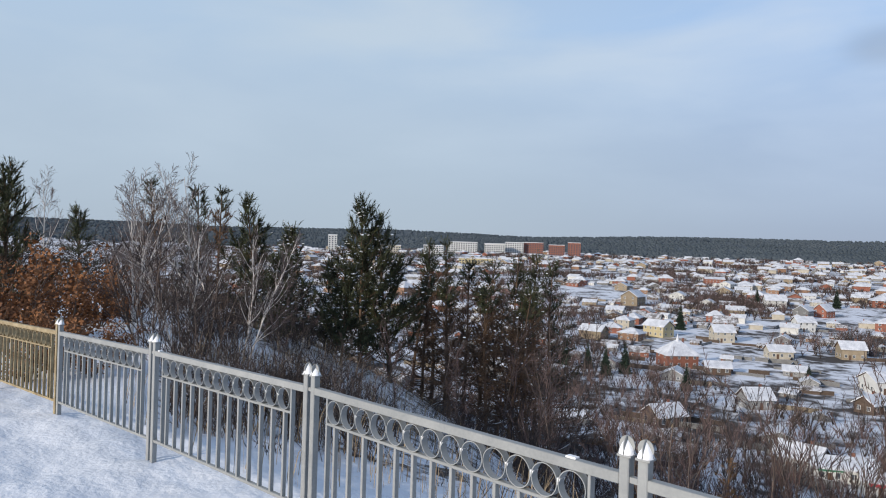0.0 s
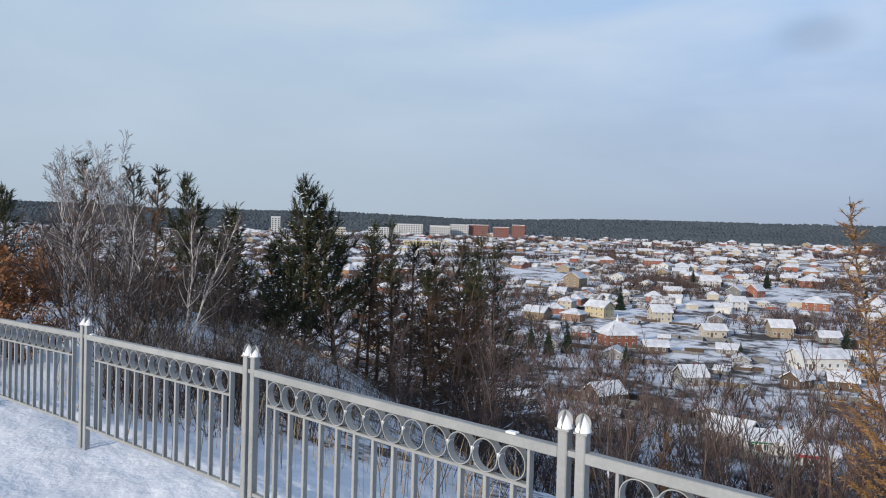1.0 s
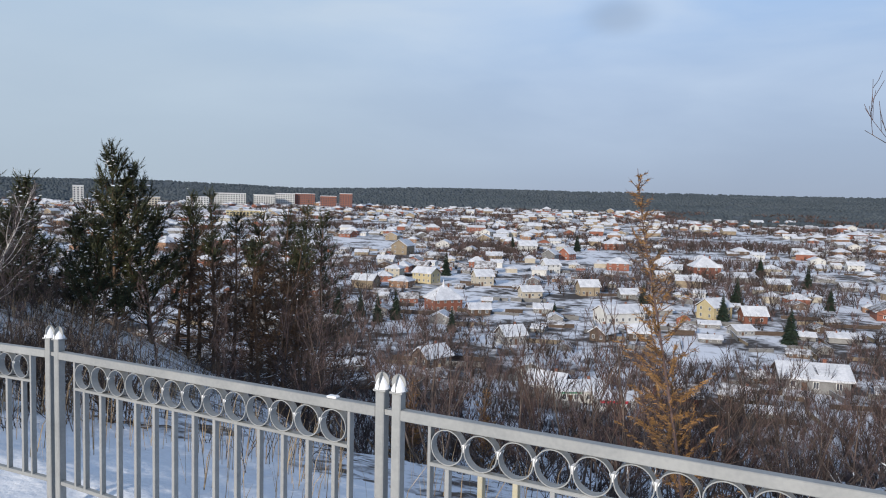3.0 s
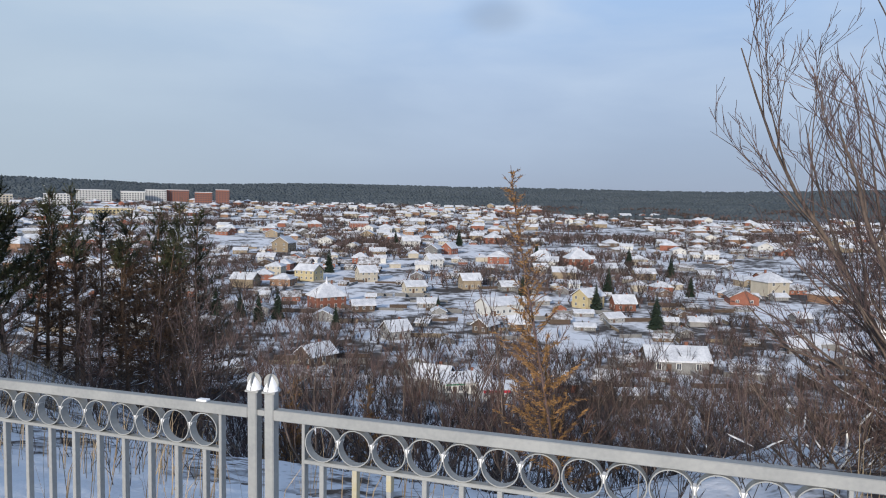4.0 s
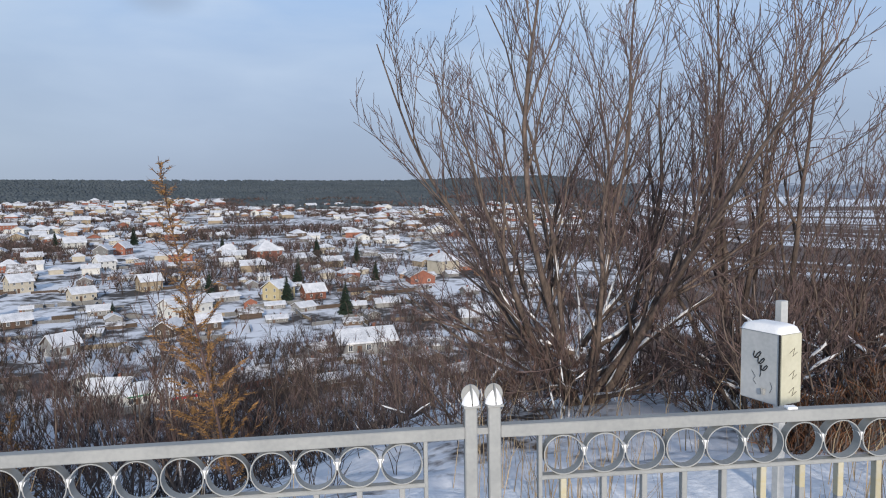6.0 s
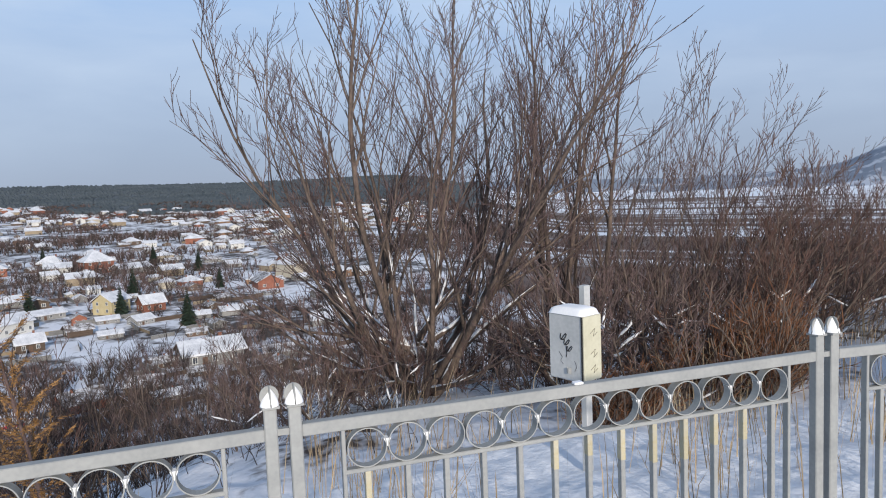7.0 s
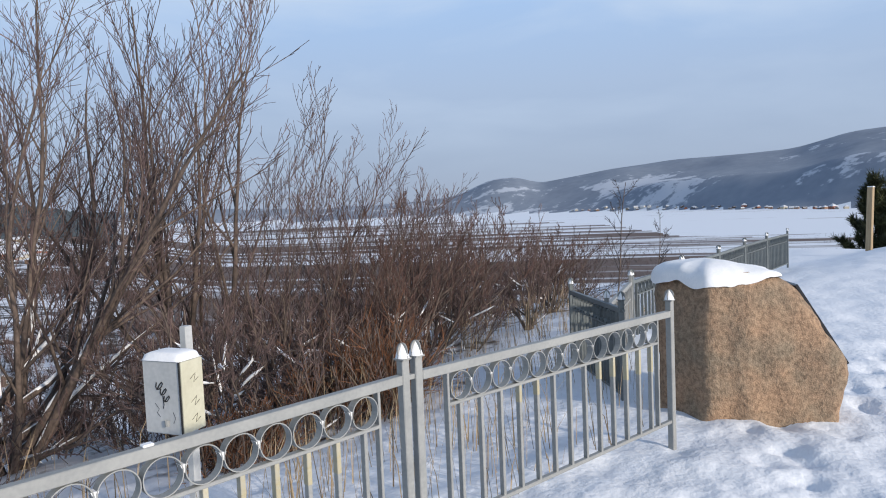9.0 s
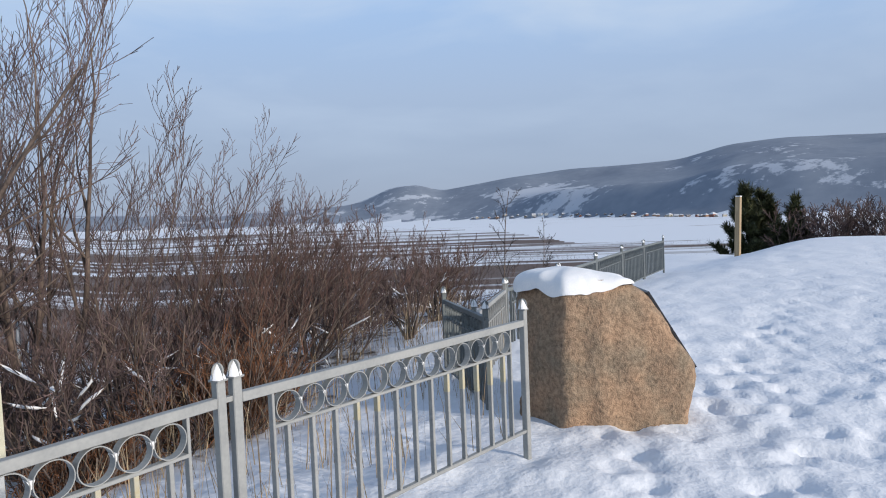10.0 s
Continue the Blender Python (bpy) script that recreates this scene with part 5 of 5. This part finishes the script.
# ---- the town in the valley ----
def house_proto(w, l, h, rh, wall, hip, wins, m, label, category="house", group="houses of the town", wing=False, name="house", chimney=True, edge=ROOFDARK, cover=ROOFSNOW):
    """A house: walls, thick snowy roof, windows, door and chimney; its long side lies along x."""
    ob = thing(name, m, label, category, group)
    g = Geo()
    a, b = l / 2, w / 2
    if hip:
        g.box((-a, -b, -1.5), (a, b, h))
    else:
        g.box((-a, -b, -1.5), (a, b, h))
        for s in (-1, 1):
            g.poly([(s * a, -b, h), (s * a, b, h), (s * a, 0, h + rh)][::s])
    part("wall", g, wall, ob)
    r = Geo()
    o, t = 0.65, 0.36
    inner = max(0.0, a - b) if hip else a + o
    A = [(-a - o, -b - o, h - 0.15), (a + o, -b - o, h - 0.15), (a + o, b + o, h - 0.15), (-a - o, b + o, h - 0.15)]
    R = [(-inner, 0, h + rh), (inner, 0, h + rh)]
    up = lambda p: (p[0], p[1], p[2] + t)
    for mi, f in ((1, lambda p: p), (0, up)):
        q = [[f(A[0]), f(A[1]), f(R[1]), f(R[0])], [f(A[2]), f(A[3]), f(R[0]), f(R[1])]]
        if hip:
            q += [[f(A[1]), f(A[2]), f(R[1])], [f(A[3]), f(A[0]), f(R[0])]]
        for face in q:
            r.poly(face if mi == 0 else face[::-1], mi)
    for i in range(4):
        p, q = A[i], A[(i + 1) % 4]
        if hip or i in (0, 2):
            r.poly([p, q, up(q), up(p)], 0)
        else:
            e = R[1] if i == 1 else R[0]
            r.poly([p, e, up(e), up(p)], 0)
            r.poly([e, q, up(q), up(e)], 0)
    part("roof", r, [cover, edge], ob, "roof under snow")
    if chimney:
        c = Geo()
        c.box((a * 0.35, 0.3, h + rh * 0.3), (a * 0.35 + 0.6, 0.9, h + rh + 0.9))
        c.box((a * 0.35 - 0.06, 0.24, h + rh + 0.9), (a * 0.35 + 0.66, 0.96, h + rh + 1.02))
        part("chimney", c, CHIMNEY, ob)
    win = Geo()
    win.box((-0.55, -0.05, 0), (0.55, 0.05, 1.4), 0)
    win.box((-0.44, -0.07, 0.1), (-0.04, 0.07, 1.3), 1)
    win.box((0.04, -0.07, 0.1), (0.44, 0.07, 1.3), 1)
    wm = win.mesh("window", [FRAMEWHITE, GLASS])
    floors = 2 if h > 4.6 else 1
    for fl in range(floors):
        for i in range(wins):
            x = -a + l * (i + 0.5) / wins
            part("window", wm, None, ob, at=Matrix.Translation((x, -b, 0.9 + fl * 2.9)))
        for s in (-1, 1):
            for y in (-w / 4, w / 4):
                part("window", wm, None, ob, at=Matrix.Translation((s * a, y, 0.9 + fl * 2.9)) @ Matrix.Rotation(math.pi / 2, 4, "Z"))
    d = Geo()
    d.box((-0.5, -0.06, -0.3), (0.5, 0.06, 1.9))
    part("door", d, DOORBROWN, ob, at=Matrix.Translation((l * 0.5 / wins - a + l / wins * 0.5, -b, 0.15)))
    return ob


TAKEN = []


def free(x, y, r):
    return all((x - px) ** 2 + (y - py) ** 2 > (r + pr) ** 2 for px, py, pr in TAKEN)


def dist_for(az, el):
    """How far off the land is seen at that elevation."""
    d = 95.0
    while d < 1300:
        x, y = polar_at(az, d)
        if land_z(x, y) > 1.73 + d * math.tan(radians(el)):
            return d
        d += 2
    return 1250.0


def stand(az, el, turn):
    d = dist_for(az, el)
    x, y = polar_at(az, d)
    TAKEN.append((x, y, 9))
    return Matrix.Translation((x, y, land_z(x, y))) @ Matrix.Rotation(radians(az + turn), 4, "Z") @ Matrix.Diagonal((0.74, 0.74, 0.74, 1))


def landmarks():
    W = WALLS
    house_proto(9.5, 12.5, 5.6, 3.0, W["yellow"], False, 4, stand(31.0, -6.3, -35), "two-storey yellow house with a snowy gable roof")
    house_proto(9, 9, 5.6, 2.2, W["cream"], True, 3, stand(33.6, -5.9, -20), "two-storey cream house with a hipped snowy roof")
    ch = house_proto(11, 13, 5.2, 5.2, W["brick"], True, 4, stand(29.6, -8.5, 25), "red brick house with a steep snowy roof and a spire")
    s = Geo()
    s.tube([Vector((0, 0, 10.0)), Vector((0, 0, 11.2)), Vector((0, 0, 13.6))], [0.9, 0.55, 0.04], 8)
    part("spire", s, ROOFSNOW, ch, "pale snowy spire")
    house_proto(7, 9, 2.6, 2.0, W["brown"], False, 3, stand(26.7, -8.8, 10), "low brown shed with a snowy roof")
    house_proto(10, 18, 4.2, 2.6, W["white"], False, 6, stand(15.4, -8.9, 35), "long white house with a broad snowy roof")
    house_proto(9, 10, 5.2, 3.4, W["cream"], False, 3, stand(26.4, -6.4, 20), "cream two-storey house with a snowy roof")
    house_proto(9, 11, 5.2, 3.2, W["yellow"], False, 3, stand(8.3, -8.1, 50), "pale yellow house with an arched snowy gable")
    house_proto(8, 9, 3.2, 3.2, W["brick"], False, 2, stand(5.6, -8.2, 20), "small red brick house with a snowy gable")
    house_proto(10, 11, 4.8, 4.6, W["brick"], False, 3, stand(19.6, -4.1, 60), "red brick house with a steep snowy gable")
    house_proto(10, 10, 5.6, 3.4, W["grey"], False, 3, stand(20.9, -4.3, 70), "grey house with a plain gable")
    house_proto(11, 14, 4.6, 3.2, W["orange"], True, 4, stand(9.4, -4.2, 15), "orange brick house with a hipped snowy roof")
    house_proto(9, 10, 5.4, 3.0, W["white"], False, 3, stand(20.9, -5.2, 25), "white two-storey house with a snowy roof")
    house_proto(12, 22, 6.5, 2.2, W["brick"], False, 6, stand(27.0, -2.1, 10), "long red building with a snowy roof")
    house_proto(8, 10, 4.6, 3.2, W["tan"], False, 3, stand(17.9, -6.9, 20), "tan house with a snowy gable")
    house_proto(8, 10, 3.2, 2.4, W["cream"], False, 3, stand(22.5, -7.3, 20), "low cream house with a snowy roof")
    shop = house_proto(7, 12, 3.0, 1.6, W["white"], False, 4, stand(18.4, -15.2, 15), "low white shop with green trim and a snowy roof")
    g = Geo()
    g.box((-5.2, -3.75, 2.4), (-0.4, -3.6, 3.0))
    part("sign", g, SIGNGREEN, shop, "green board over the door")
    kiosk = house_proto(5, 9, 2.8, 1.2, W["white"], False, 3, stand(15.6, -15.6, 10), "low kiosk with a red sign and snowy roof", chimney=False)
    g = Geo()
    g.box((-3.6, -2.75, 1.9), (2.8, -2.6, 2.7))
    part("sign", g, SIGNRED, kiosk, "red board along the front")
    house_proto(7, 9, 3.0, 2.6, W["grey"], False, 3, stand(20.9, -15.0, -20), "low grey house with a broad snowy roof")
    house_proto(7, 9, 2.8, 2.8, W["brown"], False, 3, stand(30.5, -13.0, 40), "dark wooden house with a steep snowy roof")
    house_proto(7, 8, 3.0, 3.0, W["grey"], False, 2, stand(24.0, -11.0, 30), "grey wooden house with a steep snowy gable")
    house_proto(6, 8, 2.8, 2.4, W["brown"], False, 2, stand(13.8, -10.2, 10), "small brown house with a snowy roof")
    house_proto(6, 8, 2.8, 2.4, W["brown"], False, 2, stand(16.6, -10.4, 60), "small brown house with a snowy roof")


landmarks()


def fuse(store, house, m):
    """Adds a house's faces to the far rows of houses, sorted by material."""
    for o in house.children:
        if o.name.startswith(("door", "chimney")) or (o.name.startswith("window") and m.translation.y > 700):
            continue
        t = m @ o.matrix_parent_inverse @ o.matrix_basis
        for f in o.data.polygons:
            name = o.data.materials[f.material_index].name
            store.setdefault(name, []).append([t @ o.data.vertices[v].co for v in f.vertices])


def town():
    rng = random.Random(31)
    kinds, spec = [], (
        ("brown", 8, 9, 2.6, 2.6, False), ("grey", 8, 12, 2.7, 2.2, False), ("grey", 8, 9, 3.0, 3.0, False), ("brick", 9, 10, 3.4, 3.4, False),
        ("orange", 9, 11, 4.9, 3.2, True), ("cream", 9, 10, 5.2, 3.0, True), ("brown", 8, 11, 3.1, 3.0, True), ("white", 9, 11, 5.0, 3.0, False),
        ("brown", 6, 8, 2.4, 1.8, False), ("brick", 10, 12, 5.4, 4.0, True), ("grey", 6, 9, 2.5, 1.6, False), ("tan", 10, 13, 5.2, 3.6, False))
    words = {"brown": "dark brown wooden", "tan": "tan plastered", "grey": "grey", "brick": "red brick", "orange": "orange brick", "cream": "cream plastered", "yellow": "yellow", "white": "white"}
    made, tries = 0, 0
    far, near = {}, 0
    while made < 1500 and tries < 90000:
        tries += 1
        az = rng.uniform(-16, 66)
        d = 125 + 1070 * rng.random() ** 0.9
        lim = 1180 if az > 12 else 960
        if d > lim:
            continue
        x, y = polar_at(az, d)
        if noise.noise((x * 0.006, y * 0.006, 8)) < -0.25 and d > 200:
            continue
        if d < 270 and rng.random() < 0.5:
            continue
        if not free(x, y, 3.9):
            continue
        TAKEN.append((x, y, 4.2))
        k = rng.randrange(12) if d > 270 else rng.choice((0, 1, 2, 8, 10, 2, 3, 8))
        street = radians(rng.choice((20, 110, 20, 200)) + rng.gauss(0, 9) + 14 * noise.noise((x * 0.003, y * 0.003, 1)))
        m = Matrix.Translation((x, y, land_z(x, y))) @ Matrix.Rotation(street, 4, "Z")
        if d > 470 or near >= 262:
            if len(kinds) == 12:
                sc = rng.choice((0.5, 0.65, 0.8, 0.95)) * rng.uniform(0.9, 1.1)
                fuse(far, [q[1] for q in kinds if q[0] == k][0], m @ Matrix.Diagonal((sc * 1.08, sc * 1.08, sc * 0.78, 1)))
                made += 1
            else:
                TAKEN.pop()
            continue
        if all(q[0] != k for q in kinds):
            c, w, l, h, rh, hip = spec[k]
            size = "two-storey" if h > 4.6 else "low"
            ob = house_proto(w, l, h, rh, WALLS[c], hip, 3, m, f"{size} {words[c]} house with a snow-covered roof", cover=ROOFTHIN if k in (0, 3, 8, 10) else ROOFSNOW)
            kinds.append((k, ob))
        else:
            ob = [q[1] for q in kinds if q[0] == k][0]
            sc = rng.choice((0.36, 0.45, 0.52, 0.58, 0.68)) * rng.uniform(0.9, 1.1)
            copy_thing(ob, m @ Matrix.Diagonal((sc * 1.08, sc * 1.08, sc * rng.uniform(0.72, 0.95), 1)))
        made += 1
        near += 1
    for i in range(46):                              # the village on the far bank
        az = -56 - 20 * (i + rng.random()) / 46
        d = lerp_table(az, SHORE) + rng.uniform(10, 60)
        x, y = polar_at(az, d)
        ob = kinds[rng.randrange(len(kinds))][1]
        sc = rng.uniform(1.2, 1.7)
        fuse(far, ob, Matrix.Translation((x, y, land_z(x, y))) @ Matrix.Rotation(rng.uniform(0, 3), 4, "Z") @ Matrix.Diagonal((sc, sc, sc, 1)))
    g, mats = Geo(), list(far)
    for i, mm in enumerate(mats):
        for face in far[mm]:
            g.poly(face, i)
    tagged(new("far_houses", g.mesh("far_houses", [bpy.data.materials[n] for n in mats])), "far small houses with snowy roofs", "houses", kind="stuff")


town()


def apartment(az, d, length, h, wall, label, cols, turn=0.0):
    x, y = polar_at(az, d)
    ob = thing("apartment_block", Matrix.Translation((x, y, land_z(x, y) - 1)) @ Matrix.Rotation(radians(az + turn), 4, "Z"), label, "apartment block", "blocks at the town's far end")
    g = Geo()
    g.box((-length / 2, -7, -3), (length / 2, 7, h))
    part("wall", g, wall, ob)
    r = Geo()
    r.box((-length / 2 - 0.4, -7.4, h), (length / 2 + 0.4, 7.4, h + 0.9))
    part("roof", r, ROOFSNOW, ob, "flat snowy roof")
    w = Geo()
    w.box((-1.1, -0.06, 0), (1.1, 0.06, 1.7))
    wm = w.mesh("window", GLASS)
    floors = int(h // 3)
    for f in range(floors):
        for i in range(cols):
            part("window", wm, None, ob, at=Matrix.Translation((-length / 2 + length * (i + 0.5) / cols, -7, 1.0 + f * 3.0)))


for az, d, ln, h, c, lab, cols in (
        (46.6, 1080, 62, 22, "white", "long white apartment block with a snowy roof", 12), (44.0, 1090, 44, 20, "white", "white apartment block with a snowy roof", 9),
        (42.4, 1120, 40, 22, "white", "white apartment block with a snowy roof", 8), (40.9, 1130, 46, 22, "brick", "long red brick apartment block", 9),
        (39.0, 1100, 34, 20, "brick", "red brick apartment block", 7), (37.6, 1060, 26, 27, "brick", "tall red brick apartment block", 5),
        (49.0, 1000, 40, 18, "white", "white apartment block with a snowy roof", 8), (45.4, 800, 60, 9, "yellow", "long low yellow hall with a flat snowy roof", 12),
        (52.5, 1000, 40, 16, "cream", "cream apartment block with a flat snowy roof", 8), (57.2, 1040, 18, 30, "white", "tall white tower block", 3)):
    apartment(az, d + 60, ln * 0.75, h * 0.85, WALLS[c], lab, cols)


# spruces and garden trees of the town
def spruce(m, seed, height, label):
    rng = random.Random(seed)
    ob = thing("spruce_tree", m, label, "spruce", "spruces in the town")
    wood, nd = Geo(), Geo()
    wood.tube([Vector((0, 0, -0.5)), Vector((0, 0, height))], [height * 0.018, 0.02], 6)
    n = int(height * 26)
    for i in range(n):
        t = (i + rng.random()) / n
        a = rng.uniform(0, math.tau)
        ln = height * 0.27 * (1 - t) * rng.uniform(0.65, 1.15) + 0.15
        p = Vector((0, 0, height * (0.04 + 0.95 * t)))
        tip = p + Vector((math.cos(a) * ln, math.sin(a) * ln, -ln * 0.35))
        w = Vector((-math.sin(a), math.cos(a), 0)) * ln * 0.26
        mid = p.lerp(tip, 0.55)
        nd.poly([p, mid - w, tip, mid + w])
        nd.poly([p, mid - w * 0.4 + Vector((0, 0, -ln * 0.25)), tip])
    part("trunk", wood, PINEBARK, ob)
    part("crown", nd, SPRUCE, ob)
    return ob


def spot(az, el, turn=0):
    d = dist_for(az, el)
    x, y = polar_at(az, d)
    return Matrix.Translation((x, y, land_z(x, y)))


SP = spruce(spot(29.4, -5.7), 1, 11.5, "dark green spruce standing among houses")
rng = random.Random(4)
for az, el, sc in ((6.75, -7.0, 0.9), (7.7, -8.5, 0.85), (33.5, -9.4, 0.8), (35.0, -9.6, 0.75), (13.6, -7.7, 0.8), (28.9, -10.3, 0.6), (20.5, -9.0, 0.5), (18.8, -3.4, 1.1), (3.0, -9.6, 0.9), (36.4, -9.2, 0.7), (2.0, -5.5, 0.9), (12.5, -4.4, 0.9), (24.0, -3.5, 1.0), (38.2, -9.0, 0.8), (5.2, -4.7, 0.9), (0.5, -6.9, 0.7)):
    copy_thing(SP, spot(az, el) @ Matrix.Rotation(rng.uniform(0, 6), 4, "Z") @ Matrix.Diagonal((sc, sc, sc, 1)))


def wild_trees(name, label, count, az0, az1, d0, d1, power, seed, material, keep, low, high):
    """Bare trees and thickets, far off and beyond counting."""
    rng = random.Random(seed)
    g = Geo()
    made = 0
    side = Vector((math.cos(radians(20)), math.sin(radians(20)), 0))
    while made < count:
        az = rng.uniform(az0, az1)
        d = d0 + (d1 - d0) * rng.random() ** power
        x, y = polar_at(az, d)
        if noise.noise((x * 0.012, y * 0.012, 2)) < keep + 0.2 * rng.random() - (0.08 if d < 220 else 0):
            continue
        if not free(x, y, -1.8):
            continue
        if d < 330 and -24 < az < 50 and rng.random() < 0.5:
            continue
        dark = 1 if rng.random() < 0.6 else 0
        b = Vector((x, y, land_z(x, y) - 0.3))
        h = rng.uniform(low, high)
        w = 0.032 + d * 0.00032
        for k in range(8 if d < 260 else 5):
            a = rng.uniform(0, math.tau)
            t = b + Vector((math.cos(a) * h * 0.36, math.sin(a) * h * 0.36, h * rng.uniform(0.6, 1.0)))
            m = b.lerp(t, 0.4) + Vector((0, 0, h * 0.15))
            for p, q, r in ((b, m, w), (m, t, w * 0.6), (m, t + Vector((rng.gauss(0, 0.7), rng.gauss(0, 0.7), 0.3)), w * 0.5), (b.lerp(m, 0.7), m + Vector((rng.gauss(0, 1), rng.gauss(0, 1), h * 0.35)), w * 0.5)):
                o = len(g.v)
                g.v += [p - side * r, p + side * r, q]
                g.f.append((o, o + 1, o + 2))
                g.m.append(dark)
        made += 1
    tagged(new(name, g.mesh(name, [material, TWIG_DARK])), label, "trees", kind="stuff")


wild_trees("garden_trees", "bare orchard trees and thickets among the houses", 15000, -24, 72, 92, 1170, 1.35, 12, TWIG, -0.10, 2.5, 6.5)
wild_trees("wood_belts", "bare brown belts of trees between the streets", 4500, -20, 66, 240, 1150, 1.1, 14, TWIG, 0.14, 4.0, 8.5)
wild_trees("flats_scrub", "bare brown scrub on the river flats", 7500, -85, -14, 70, 1000, 1.6, 13, TWIG, -0.25, 2.0, 5.0)


def garden_fences():
    """Board fences and hedges between the plots."""
    rng = random.Random(52)
    g = Geo()
    for i in range(1300):
        az = rng.uniform(-20, 68)
        d = 115 + 850 * rng.random() ** 1.2
        x, y = polar_at(az, d)
        a = radians(rng.choice((20, 110)) + rng.gauss(0, 5) + 14 * noise.noise((x * 0.003, y * 0.003, 1)))
        if free(x, y, 5.0):
            continue
        ln, h = rng.uniform(5, 13), rng.uniform(0.8, 1.3)
        u = Vector((math.cos(a), math.sin(a), 0)) * ln / 2
        n = Vector((-math.sin(a), math.cos(a), 0)) * 0.06
        c = Vector((x, y, 0))
        ends = [c - u, c + u]
        for e in ends:
            e.z = land_z(e.x, e.y)
        mi = rng.choice((0, 0, 1, 1, 1, 2))
        low, up = Vector((0, 0, -0.5)), Vector((0, 0, h))
        p, q = ends
        g.poly([p - n + low, q - n + low, q - n + up, p - n + up], mi)
        g.poly([q + n + low, p + n + low, p + n + up, q + n + up], mi)
        g.poly([p - n + up, q - n + up, q + n + up, p + n + up], 3)
    tagged(new("garden_fences", g.mesh("garden_fences", [WALLS["brown"], WALLS["grey"], WALLS["tan"], ROOFSNOW])), "dark board fences between the snowy plots", "fences", kind="stuff")


garden_fences()


def far_woods():
    """The dark forest on the ridge, tree by tree but beyond counting."""
    rng = random.Random(21)
    g = Geo()
    count = 0
    while count < 24000:
        az = rng.uniform(-20, 84)
        d = 900 + 2300 * rng.random() ** 1.5
        lim = 1200 + 140 * noise.noise((az * 0.12, 0, 4)) - (260 if az < 12 else 0)
        if d < lim or d > 2900:
            continue
        x, y = polar_at(az, d)
        if d < lim + 250 and noise.noise((x * 0.012, y * 0.012, 6)) > 0.25:
            continue
        z = land_z(x, y) - 1
        h = rng.uniform(4, 6.5)
        r = h * rng.uniform(0.6, 0.85)
        o = len(g.v)
        a0 = rng.uniform(0, 2)
        g.v += [Vector((x + r * math.cos(a0 + k * 1.257), y + r * math.sin(a0 + k * 1.257), z + h * 0.2)) for k in range(5)]
        g.v += [Vector((x + r * 0.8 * math.cos(a0 + k * 1.257), y + r * 0.8 * math.sin(a0 + k * 1.257), z + h * 0.62)) for k in range(5)]
        g.v.append(Vector((x, y, z + h)))
        for k in range(5):
            k2 = (k + 1) % 5
            g.f += [(o + k, o + k2, o + 5 + k2, o + 5 + k), (o + 5 + k, o + 5 + k2, o + 10)]
            g.m += [0, 0]
        count += 1
    tagged(new("far_forest", g.mesh("far_forest", FOREST_HAZED, True)), "dark conifer forest along the ridge, haze painted into its blue-grey colour", "forest", kind="stuff")


far_woods()


def brow_thicket():
    """Bare brown bushes beyond the snowy brow."""
    rng = random.Random(3)
    for i in range(16):
        az = -81 - 9 * (i + rng.random()) / 16
        d = rng.uniform(38, 50)
        h = height_to(az, d, rng.uniform(-0.8, 0.0))
        if i < 3:
            ob = bare_tree("brow_shrub", foot(az, d), 700 + i, 3.2, "bare brown bush beyond the snowy brow", BARK, TWIG, 7, 0, 8, 10, 0.4, "shrub", "thicket beyond the brow", 0.012, 0)
            ob.matrix_world = foot(az, d, 0, 0, max(0.4, h / 3.2))
            BROW.append(ob)
        else:
            copy_thing(BROW[i % 3], foot(az, d, 0, rng.uniform(0, 6), max(0.4, h / 3.2) / BROW[i % 3].scale[0]))


BROW = []
brow_thicket()
